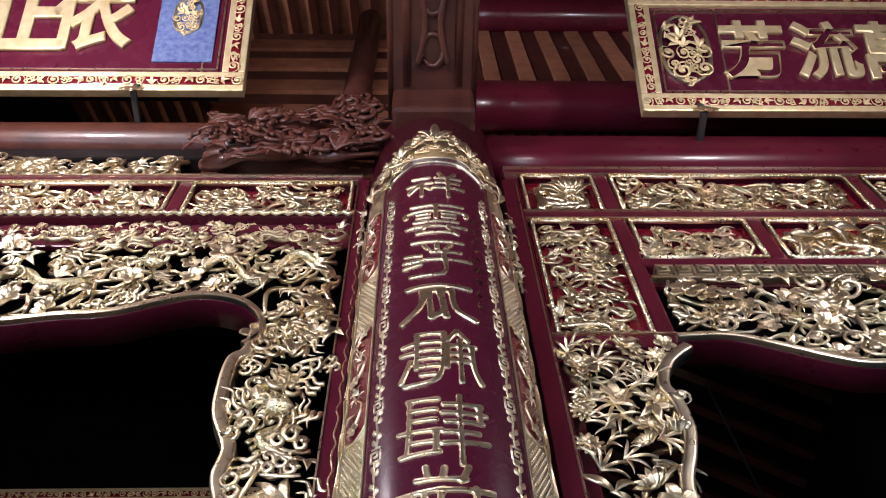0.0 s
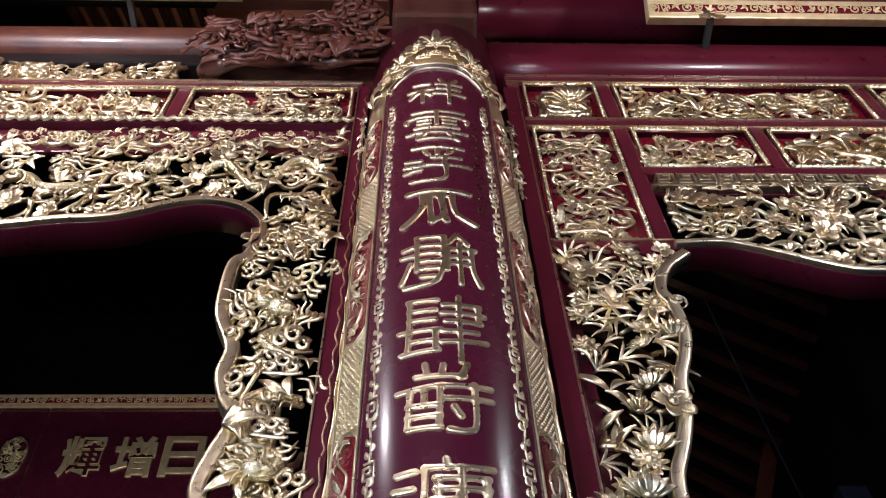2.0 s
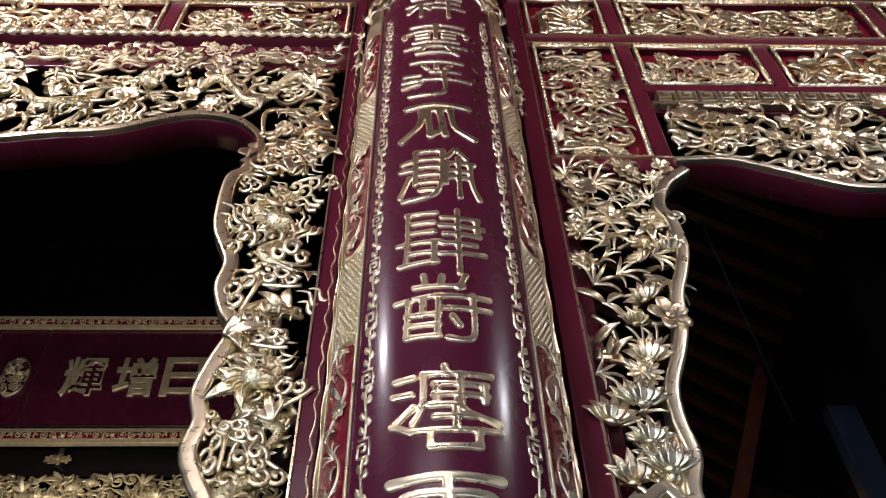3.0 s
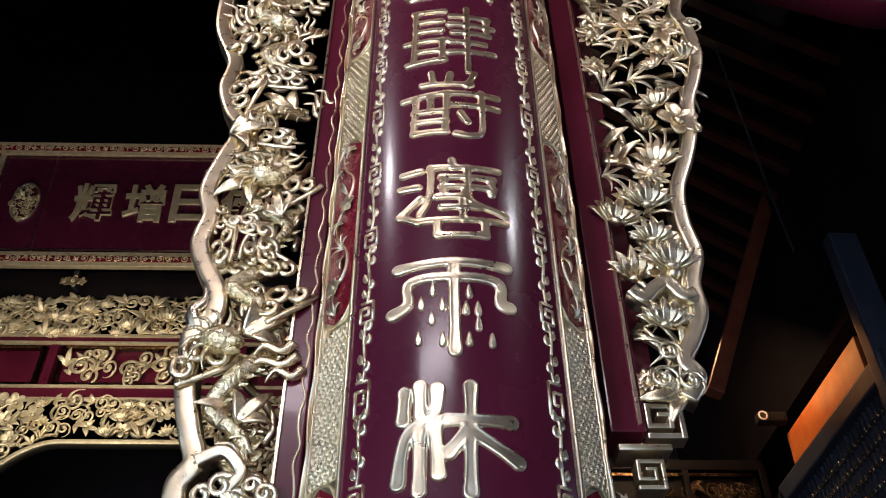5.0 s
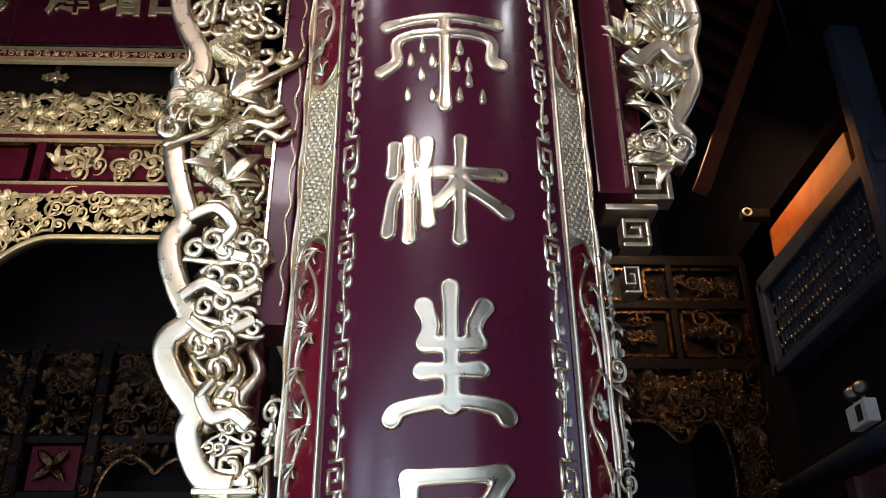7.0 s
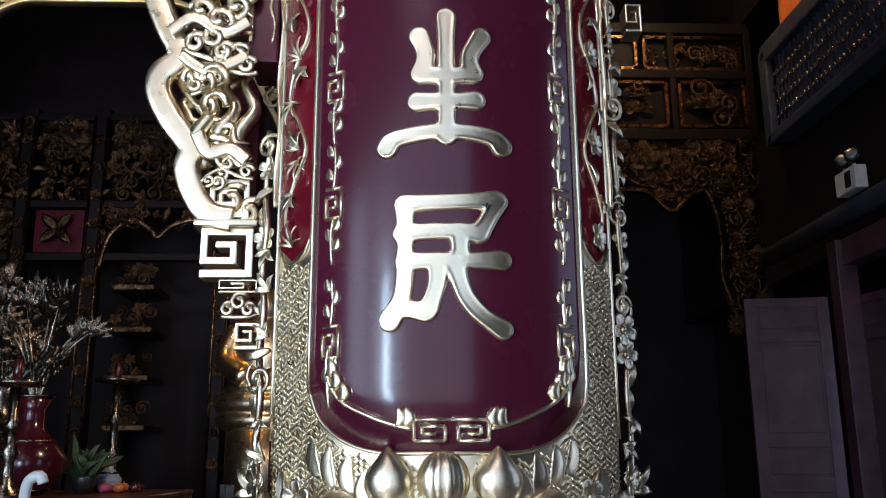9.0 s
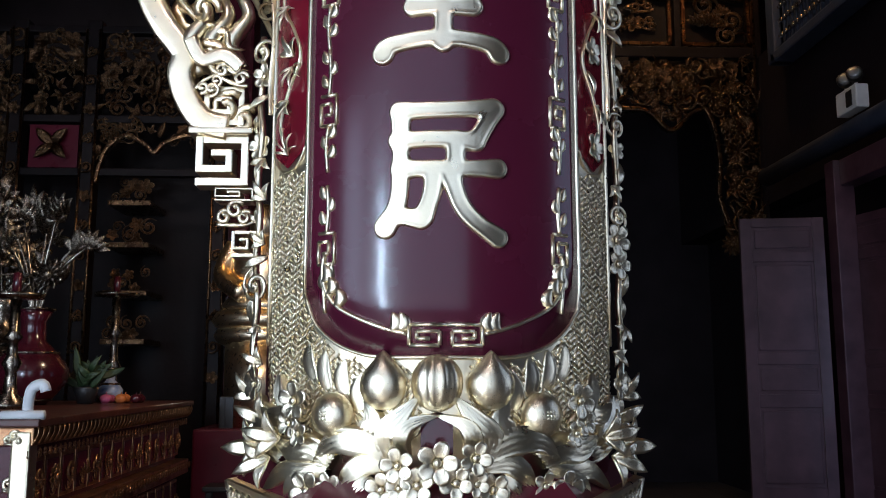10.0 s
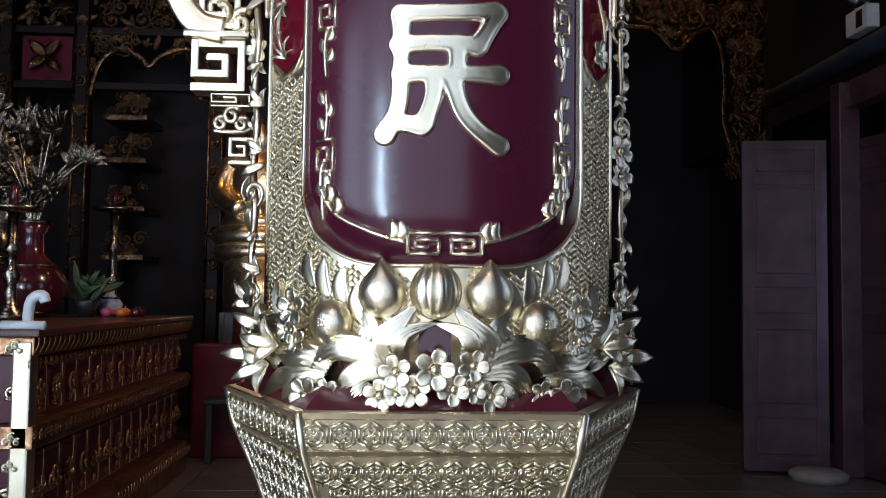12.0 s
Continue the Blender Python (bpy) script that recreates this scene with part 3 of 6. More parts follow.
BRUSH = {
    0: (((0.12, 0.8), (0.40, 0.8)), ((0.02, 0.52), (0.44, 0.56)), ((0.27, 0.55), (0.27, 0.05)), ((0.2, 0.45), (0.05, 0.25)), ((0.33, 0.42), (0.42, 0.3)), ((0.58, 1.0), (0.64, 0.85)), ((0.86, 1.0), (0.78, 0.85)), ((0.52, 0.8), (0.95, 0.8)), ((0.54, 0.6), (0.92, 0.6)), ((0.48, 0.38), (1.0, 0.38)), ((0.73, 0.8), (0.73, 0.0))),
    1: (((0.1, 0.95), (0.95, 0.95)), ((0.5, 0.95), (0.5, 0.5)), ((0.0, 0.62), (0.06, 0.75), (0.94, 0.75), (1.0, 0.62)), ((0.2, 0.66), (0.38, 0.66)), ((0.2, 0.54), (0.38, 0.54)), ((0.62, 0.66), (0.8, 0.66)), ((0.62, 0.54), (0.8, 0.54)), ((0.15, 0.4), (0.85, 0.4)), ((0.02, 0.24), (0.98, 0.24)), ((0.35, 0.24), (0.2, 0.04)), ((0.2, 0.04), (0.8, 0.04)), ((0.7, 0.18), (0.84, 0.0))),
    2: (((0.12, 0.98), (0.9, 0.95)), ((0.3, 0.86), (0.36, 0.75)), ((0.5, 0.86), (0.5, 0.75)), ((0.72, 0.86), (0.64, 0.75)), ((0.02, 0.62), (0.25, 0.58)), ((0.0, 0.46), (0.22, 0.44)), ((0.0, 0.3), (0.25, 0.34)), ((0.42, 0.66), (0.85, 0.66)), ((0.62, 0.66), (0.6, 0.5)), ((0.3, 0.45), (1.0, 0.45)), ((0.62, 0.45), (0.62, 0.15), (0.5, 0.04), (0.1, 0.04))),
    4: (((0.02, 0.75), (0.16, 0.78)), ((0.0, 0.6), (0.15, 0.6)), ((0.0, 0.1), (0.12, 0.45)), ((0.2, 0.95), (0.55, 0.95)), ((0.2, 0.95), (0.2, 0.3)), ((0.55, 0.95), (0.52, 0.3), (0.4, 0.06), (0.05, 0.02)), ((0.2, 0.78), (0.5, 0.78)), ((0.2, 0.63), (0.5, 0.63)), ((0.25, 0.48), (0.48, 0.48)), ((0.26, 0.33), (0.46, 0.33)), ((0.26, 0.18), (0.42, 0.18)), ((0.72, 1.0), (0.6, 0.82)), ((0.72, 1.0), (0.86, 0.82)), ((0.58, 0.7), (0.95, 0.72)), ((0.6, 0.7), (0.58, 0.3)), ((0.9, 0.7), (0.92, 0.3), (1.0, 0.05)), ((0.75, 0.82), (0.75, 0.05)), ((0.62, 0.55), (0.88, 0.55)), ((0.62, 0.42), (0.88, 0.42))),
    5: (((0.1, 0.95), (0.45, 0.95)), ((0.12, 0.95), (0.12, 0.45)), ((0.12, 0.78), (0.42, 0.78)), ((0.12, 0.62), (0.42, 0.62)), ((0.0, 0.45), (0.48, 0.45)), ((0.12, 0.28), (0.42, 0.28)), ((0.03, 0.1), (0.45, 0.13)), ((0.12, 0.45), (0.1, 0.12)), ((0.42, 0.45), (0.42, 0.14)), ((0.7, 1.0), (0.7, -0.05)), ((0.52, 0.86), (0.95, 0.86)), ((0.93, 0.86), (0.93, 0.6)), ((0.5, 0.72), (1.0, 0.72)), ((0.54, 0.58), (0.95, 0.58)), ((0.52, 0.42), (0.9, 0.42)), ((0.5, 0.25), (1.0, 0.28))),
    6: (((0.3, 1.0), (0.32, 0.85)), ((0.5, 0.98), (0.48, 0.85)), ((0.76, 1.0), (0.68, 0.8)), ((0.2, 0.82), (0.72, 0.82)), ((0.0, 0.62), (0.48, 0.68)), ((0.14, 0.6), (0.12, 0.1)), ((0.46, 0.62), (0.44, 0.1)), ((0.12, 0.4), (0.45, 0.4)), ((0.12, 0.25), (0.45, 0.25)), ((0.12, 0.09), (0.45, 0.09)), ((0.29, 0.62), (0.29, 0.4)), ((0.5, 0.67), (1.0, 0.67)), ((0.5, 0.49), (1.0, 0.49)), ((0.82, 0.7), (0.82, 0.15), (0.72, 0.04), (0.55, 0.06)), ((0.6, 0.37), (0.67, 0.24))),
    7: (((0.02, 0.85), (0.2, 0.87)), ((0.0, 0.66), (0.18, 0.66)), ((0.0, 0.3), (0.2, 0.5)), ((0.02, 0.3), (0.18, 0.2)), ((0.5, 1.0), (0.52, 0.9)), ((0.3, 0.9), (0.95, 0.9)), ((0.3, 0.9), (0.28, 0.5), (0.2, 0.3)), ((0.4, 0.77), (0.9, 0.77)), ((0.4, 0.64), (0.9, 0.64)), ((0.42, 0.75), (0.42, 0.52)), ((0.65, 0.9), (0.65, 0.52)), ((0.88, 0.75), (0.88, 0.57)), ((0.36, 0.51), (0.62, 0.51)), ((0.62, 0.56), (0.72, 0.42), (1.0, 0.32)), ((0.4, 0.37), (0.75, 0.38)), ((0.2, 0.21), (1.0, 0.22)), ((0.6, 0.45), (0.6, 0.22)), ((0.36, 0.02), (0.8, 0.03)), ((0.36, 0.2), (0.36, 0.02)), ((0.8, 0.2), (0.8, 0.03))),
    3: (((0.06, 0.93), (0.5, 0.96), (0.94, 0.92)), ((0.28, 0.80), (0.24, 0.40), (0.0, 0.06)), ((0.36, 0.78), (0.40, 0.10)), ((0.40, 0.12), (0.56, 0.30), (0.52, 0.82)), ((0.52, 0.80), (0.60, 0.12)), ((0.68, 0.80), (0.74, 0.32), (1.0, 0.10)), ((0.28, 0.80), (0.68, 0.82))),
    8: (((0.0, 0.93), (0.5, 0.97), (0.97, 0.94)), ((-0.04, 0.44), (0.10, 0.52), (0.12, 0.76), (0.5, 0.80), (0.88, 0.76), (0.90, 0.54), (0.98, 0.50)), ((0.5, 0.94), (0.5, 0.5), (0.5, 0.02))),
    9: (((0.08, 0.94), (0.07, 0.68)), ((0.21, 0.99), (0.22, 0.72)), ((0.35, 0.96), (0.32, 0.72), (0.10, 0.52), (0.04, 0.12)), ((0.21, 0.56), (0.21, 0.04)), ((0.33, 0.62), (0.36, 0.18)), ((0.62, 0.98), (0.61, 0.5), (0.60, 0.02)), ((0.43, 0.66), (0.94, 0.66)), ((0.58, 0.54), (0.44, 0.36)), ((0.64, 0.54), (0.98, 0.30))),
    10: (((0.52, 0.91), (0.52, 0.51), (0.52, 0.1)), ((0.31, 0.78), (0.36, 0.65), (0.33, 0.52)), ((0.79, 0.78), (0.7, 0.64), (0.72, 0.53)), ((0.33, 0.52), (0.52, 0.5), (0.72, 0.52)), ((0.3, 0.33), (0.52, 0.33), (0.74, 0.34)), ((0.07, 0.03), (0.14, 0.09), (0.52, 0.13), (0.86, 0.1), (0.94, 0.04))),
    11: (((0.2, 0.87), (0.54, 0.88), (0.89, 0.9)), ((0.9, 0.89), (0.76, 0.68)), ((0.19, 0.68), (0.47, 0.69), (0.74, 0.68)), ((0.21, 0.86), (0.21, 0.47), (0.19, 0.28), (0.1, 0.13)), ((0.61, 0.68), (0.61, 0.51)), ((0.21, 0.5), (0.55, 0.5), (0.92, 0.51)), ((0.45, 0.48), (0.44, 0.35), (0.38, 0.2)), ((0.1, 0.13), (0.17, 0.2), (0.36, 0.18)), ((0.57, 0.48), (0.64, 0.29), (0.75, 0.17), (0.92, 0.07))),
}


def relief(strokes, to, h, mat, name, cell=0.0028):
    """One carved sign: strokes merged into a single raised, softly dished shape. strokes: (2D points, half-width)."""
    A, B, RA, RB = [], [], [], []
    for pts, w in strokes:
        n = max(6, 5 * len(pts))
        P = smooth_path([(p[0], p[1], 0) for p in pts], n)
        r = [w(i / n) for i in range(n + 1)]
        for i in range(n):
            A.append(P[i][:2]), B.append(P[i + 1][:2]), RA.append(r[i]), RB.append(r[i + 1])
    A, B, RA, RB = np.array(A), np.array(B), np.array(RA), np.array(RB)
    lo, hi = np.minimum(A, B).min(0) - 0.03, np.maximum(A, B).max(0) + 0.03
    gx, gy = np.arange(lo[0], hi[0], cell), np.arange(lo[1], hi[1], cell)
    X, Y = np.meshgrid(gx, gy, indexing="ij")
    sd = np.zeros(X.shape)
    for a, b, ra, rb in zip(A, B, RA, RB):
        d = b - a
        f = np.clip(((X - a[0]) * d[0] + (Y - a[1]) * d[1]) / max(1e-12, d @ d), 0, 1)
        sd += np.exp(-(np.hypot(X - a[0] - f * d[0], Y - a[1] - f * d[1]) - ra - (rb - ra) * f) / 0.0024)
    sd = -0.0024 * np.log(np.maximum(sd, 1e-30)) + 0.0035
    ex, ey = np.gradient(sd, cell)
    ins = sd < 0
    use = ins[:-1, :-1] | ins[1:, :-1] | ins[1:, 1:] | ins[:-1, 1:]
    index, verts, faces = {}, [], []

    def vert(i, j):
        if (i, j) not in index:
            x, y, v = X[i, j], Y[i, j], sd[i, j]
            if v > 0:
                x, y, d = x - v * ex[i, j], y - v * ey[i, j], 0.0
            else:
                e = min(1.0, -v / 0.005)
                c = min(1.0, max(0.0, (-v - 0.004) / 0.007))
                d = h * math.sqrt(e * (2 - e)) - 0.12 * h * c * c * (3 - 2 * c)
            index[(i, j)] = len(verts)
            verts.append(to(x, y, d))
        return index[(i, j)]

    for i, j in np.argwhere(use):
        faces.append((vert(i, j), vert(i + 1, j), vert(i + 1, j + 1), vert(i, j + 1)))
    me = bpy.data.meshes.new(name)
    me.from_pydata(verts, [], faces)
    for p in me.polygons:
        p.use_smooth = True
    me.materials.append(mat)
    return me


def on_panel(u, z, d):
    return cyl(u, z, d + 0.006)


for k, (z0, z1) in enumerate(ROWS_Z):
    wide = 0.30 if k < 8 else (0.30, 0.29, 0.27, 0.27)[k - 8]
    hgt = z1 - z0
    thick = (0.0200, 0.0212, 0.0235, 0.0225)[k - 8] if k > 7 else 0.019 if k == 3 else 0.0150
    signs = [([(-0.01 + (p[0] - 0.5) * wide, z0 + p[1] * hgt) for p in st], lambda f, w=thick: w * (0.88 + 0.22 * (2 * f - 1) ** 4)) for st in BRUSH[k]]
    if k == 8:
        for dx, dz in ((-0.28, 0.52), (-0.18, 0.66), (-0.19, 0.36), (-0.30, 0.16), (-0.10, 0.5), (-0.1, 0.14), (0.13, 0.64), (0.2, 0.46), (0.1, 0.46), (0.2, 0.30), (0.12, 0.14), (0.31, 0.14)):
            signs.append(([(-0.01 + dx * wide, z0 + (dz + 0.08) * hgt), (-0.01 + dx * wide, z0 + (dz - 0.05) * hgt)], lambda f: 0.004 + 0.008 * f))
    sign = new("gilt_character", relief(signs, on_panel, 0.0105, PALE if k > 7 else GOLD, "gilt_character"))
    sign.parent = board
# the small signature column beside the upper characters
for q in range(9):
    bm = bmesh.new()
    rng = random.Random(q)
    z = 5.62 - q * 0.098
    for s in range(4):
        p = [(0.175 + rng.uniform(-0.018, 0.018), z + rng.uniform(-0.03, 0.03)) for _ in range(2)]
        add_stroke(bm, p, 0.003, 0.006, lambda u, zz, d: cyl(u, zz, d + 0.007), 3)
    part("small_inscription_mark", bm, DIMGOLD, board)


# fretwork along both sides of the panel
def fret_unit(side, z, tall, double):
    bm = bmesh.new()
    to = lambda u, zz, d: cyl(side * (0.248 - u), zz, d + 0.007)
    w, h = 0.0195, 0.048 if double else 0.032
    add_stroke(bm, [(0, z + tall * 0.5), (0.004, z + tall * 0.3), (0, z + h)], 0.0042, 0.006, to, 6)
    for a, b in (((-w, h), (w, h)), ((w, h), (w, -h)), ((w, -h), (-w, -h)), ((-w, -h), (-w, h * 0.45)), ((-w, h * 0.45), (w * 0.3, h * 0.45)), ((w * 0.3, h * 0.45), (w * 0.3, -h * 0.3)), ((w * 0.3, -h * 0.3), (-w * 0.4, -h * 0.3))):
        add_stroke(bm, [(a[0], z + a[1]), (b[0], z + b[1])], 0.0042, 0.006, to, 1)
    add_stroke(bm, [(0, z - h), (-0.005, z - tall * 0.3), (0, z - tall * 0.5)], 0.0042, 0.006, to, 6)
    for k, s in ((-0.22, 1), (-0.30, -1), (-0.38, 1), (0.2, -1), (0.30, 1), (0.40, -1)):
        add_stroke(bm, [(0, z + k * tall), (s * 0.010, z + (k + 0.03) * tall), (s * 0.013, z + (k + 0.10) * tall)], lambda f: 0.002 + 0.0085 * math.sin(math.pi * f), 0.006, to, 6)
    part("gilt_fret", bm, PALE, board)


for side in (-1, 1):
    for q in range(17):
        fret_unit(side, 1.572 + 0.028 * (q > 0) + q * 0.2625, 0.2625, q % 4 == 0 and q > 0)
    bm = bmesh.new()
    to = lambda u, zz, d: cyl(side * u, zz, d + 0.007)
    add_stroke(bm, [(0.250, 1.56), (0.254, 1.51), (0.222, 1.456), (0.151, 1.420), (0.10, 1.403), (0.075, 1.398)], 0.0045, 0.009, to, 16)
    for u, z in ((0.252, 1.505), (0.240, 1.48), (0.222, 1.456), (0.105, 1.405), (0.09, 1.405)):
        add_stroke(bm, [(u, z), (u - 0.012, z + 0.012), (u - 0.004, z + 0.034)], lambda f: 0.002 + 0.012 * math.sin(math.pi * f), 0.011, to, 6)
    for a, b in (((0.0, 1.415), (0.07, 1.415)), ((0.07, 1.415), (0.07, 1.375)), ((0.07, 1.375), (0.012, 1.375)), ((0.012, 1.375), (0.012, 1.402)), ((0.012, 1.402), (0.055, 1.402)), ((0.055, 1.402), (0.055, 1.388)), ((0.055, 1.388), (0.03, 1.388))):
        add_stroke(bm, [a, b], 0.0042, 0.009, to, 1)
    part("gilt_corner_scroll", bm, PALE, board)
    bm = bmesh.new()
    add_stroke(bm, [(0.262, 6.10), (0.25, 6.16), (0.2, 6.22), (0.12, 6.28), (0.0, 6.29)], 0.0045, 0.009, to, 16)
    part("gilt_corner_scroll", bm, PALE, board)

# the flanking bands: red cartouches with sprays between stretches of gilt relief
REDS = ((1.76, 2.455), (2.935, 3.66), (4.13, 4.85), (5.27, 5.92))
RELIEF = ((2.46, 2.93), (3.665, 4.125), (4.855, 5.265))
for side in (-1, 1):
    to = lambda u, z, d: cyl(side * u, z, d)
    for q, (z0, z1) in enumerate(REDS):
        bm = bmesh.new()
        rows = []
        for i in range(21):
            f = i / 20
            z = z0 + (z1 - z0) * f
            e = min(f, 1 - f) * (z1 - z0)
            hw = 0.060 * min(1.0, math.sqrt(max(0.0, 1 - (1 - min(1, e / 0.06)) ** 2)) + 0.02)
            rows.append([bm.verts.new(to(0.377 + s * hw, z, 0.003)) for s in (-1, 0, 1)])
        for a, b in zip(rows, rows[1:]):
            for j in range(2):
                bm.faces.new((a[j], a[j + 1], b[j + 1], b[j]))
        part("red_cartouche", bm, REDIN, board, "bright red lacquer inset")
        bm = bmesh.new()
        add_stroke(bm, [(0.317, z0 + 0.04), (0.340, z0 + 0.005), (0.377, z0 - 0.006), (0.414, z0 + 0.005), (0.437, z0 + 0.04)], 0.003, 0.006, to, 16)
        add_stroke(bm, [(0.317, z1 - 0.04), (0.340, z1 - 0.005), (0.377, z1 + 0.006), (0.414, z1 - 0.005), (0.437, z1 - 0.04)], 0.003, 0.006, to, 16)
        n = 9
        add_stroke(bm, [(0.377 + 0.036 * math.sin(i * 1.5 + q), z0 + (z1 - z0) * (0.05 + 0.9 * i / n)) for i in range(n + 1)], 0.0042, 0.007, to, 60)
        part("cartouche_stem", bm, PALE, board)
        for i in range(9):
            z = z0 + (z1 - z0) * (0.08 + 0.84 * i / 8)
            k = ("bamboo_spray", "gilt_leaf_spray", "gilt_blossom", "gilt_leaf")[(i + q) % 4] if q else ("bamboo_spray", "gilt_leaf_spray")[i % 2] if side < 0 else ("gilt_blossom", "gilt_leaf_spray", "gilt_leaf")[i % 3]
            piece(k, LIBP[k], board, cyl_pose(side * (0.377 + 0.020 * math.sin(i * 2.1)), z, 0.003, (math.pi if i % 3 else 0) + 0.5 * math.sin(i * 1.7), 0.036))
    for q, (z0, z1) in enumerate(RELIEF):
        bm = bmesh.new()
        pitch = 0.0215
        n = int((z1 - z0) / (pitch * 0.87))
        for j in range(n):
            for i in range(6):
                u, z = 0.322 + (i + 0.5 * (j % 2)) * pitch, z0 + 0.014 + j * (z1 - z0 - 0.02) / n
                if u > 0.44:
                    continue
                if q == 0:
                    ring = [(u + 0.0098 * math.sin(a), z + 0.0105 * math.cos(a)) for a in np.linspace(0, math.tau, 7)]
                    add_stroke(bm, ring, 0.0018, 0.0045, to, 6)
                add_stroke(bm, [(u - 0.003, z - 0.006), (u + 0.003, z + 0.006)], lambda f: 0.0022 + 0.0046 * math.sin(math.pi * f), 0.0065, to, 3)
        tagged(part("scale_relief", bm, PALE, board), kind="stuff")
    # woven ground round the foot of the panel
    bm = bmesh.new()
    for j in range(52):
        for i in range(32):
            u, z = 0.055 + i * 0.0122, 1.205 + j * 0.0122 - 0.0061 * (i % 2)
            if u > 0.435 or z > 1.745 or (u < 0.318 and z > panel_low(u) - 0.02):
                continue
            k = 1 if ((i + j // 2) // 2) % 2 else -1
            add_stroke(bm, [(u - 0.0085, z - 0.0085 * k), (u + 0.0085, z + 0.0085 * k)], 0.0024, 0.0034, to, 1)
    tagged(part("woven_relief", bm, PALE, board), kind="stuff")
    for u, z0, z1 in ((0.312, 1.60, 6.05), (0.447, 1.38, 6.0)):
        bm = bmesh.new()
        add_stroke(bm, [(u, z0), (u, z1)], 0.0035, 0.007, to, 30)
        part("band_moulding", bm, PALE, board)
    # garland of blossoms and fruit down the outer edge
    rng = random.Random(11 + side)
    for i in range(92):
        z = 1.30 + i * 0.054
        if z > 6.2 or 2.5 < z < 5.35 and side > 0 or 2.1 < z < 5.75 and side < 0:
            continue
        k = rng.choice(("gilt_blossom", "gilt_leaf_spray", "gilt_leaf", "gilt_leaf_spray", "gilt_curl", "gilt_leaf"))
        at = cyl(side * (0.515 + rng.uniform(-0.02, 0.02)), z, 0.010)
        piece(k, LIBP[k], board, Matrix.Translation(at) @ Matrix.Rotation(side * 0.55, 4, "Z") @ Matrix.Rotation(rng.uniform(0, 6.28), 4, "Y") @ Matrix.Scale(rng.uniform(0.026, 0.042), 4))
    for za, zb in ((1.30, 2.5 if side > 0 else 2.1), (5.35 if side > 0 else 5.75, 6.1)):
        bm = bmesh.new()
        add_tube(bm, [cyl(side * (0.515 + 0.014 * math.sin(z * 33)), z, 0.012) for z in np.linspace(za, zb, 60)], 0.008, 6)
        part("garland_stem", bm, PALE, board)
    # a thin gilt vine up the edge post
    bm = bmesh.new()
    add_stroke(bm, [(0.462 + 0.010 * math.sin(i * 1.9), 1.9 + i * 0.075) for i in range(54)], 0.004, 0.012, to, 220)
    part("edge_vine", bm, GOLD, board)

# crest of leaves above the panel
for i in range(-6, 7):
    u = i * 0.062
    k = ("gilt_leaf_spray", "gilt_cloud", "gilt_blossom")[abs(i) % 3]
    piece(k, LIB[k], board, cyl_pose(u, 6.67 - 0.50 * (abs(u) / 0.37) ** 1.5, 0.012, -u * 1.6, 0.075 if i else 0.11))
for i in range(-4, 5):
    u = i * 0.075
    piece("gilt_cloud", LIB["gilt_cloud"], board, cyl_pose(u, 6.50 - 0.34 * (abs(u) / 0.3) ** 1.6, 0.008, -u * 1.6, 0.045))


# fruit, petals and blossoms at the foot
def fruit(kind, u, z, s):
    bm = bmesh.new()
    if kind == "gilt_peach":
        verts = add_ball(bm, (0, 0, 0), 1.0, 1, 0.75, 1.05, 18, 16)
        for v in verts:
            v.co.z += 0.32 * max(0, v.co.z) ** 3 * (1 - min(1, abs(v.co.x)))
            v.co.x *= 1 - 0.3 * max(0, v.co.z - 0.3)
    elif kind == "gilt_melon":
        verts = add_ball(bm, (0, 0, 0), 1.0, 1, 0.8, 1.1, 48, 16)
        for v in verts:
            a = math.atan2(v.co.y, v.co.x)
            f = 0.90 + 0.10 * abs(math.cos(a * 5))
            v.co.x, v.co.y = v.co.x * f, v.co.y * f
    else:
        add_ball(bm, (0, 0, 0), 1.0, 1, 0.8, 1.0, 18, 12)
        for i in range(-3, 4):
            for j in range(-3, 4):
                if i * i + j * j < 11:
                    add_ball(bm, (i * 0.15, -0.78 + 0.022 * (i * i + j * j), j * 0.15), 0.075, 1, 0.8, 1, 6, 4)
    me = mesh_of(bm, PALE, True, kind)
    piece(kind, me, board, cyl_pose(u, z, 0.02, 0, s))


U0 = -0.016
heart = new("red_inset", relief([([(U0, 1.195), (U0, 1.222)], lambda f: 0.043 - 0.016 * f)], cyl, 0.022, RED, "red_inset"))
heart.parent = board
tagged(heart, "crimson lacquer heart of the lotus")
fruit("gilt_melon", U0, 1.303, 0.050)
for side in (-1, 1):
    fruit("gilt_peach", U0 + side * 0.100, 1.300, 0.047)
    fruit("gilt_pomegranate", U0 + side * 0.203, 1.241, 0.044)


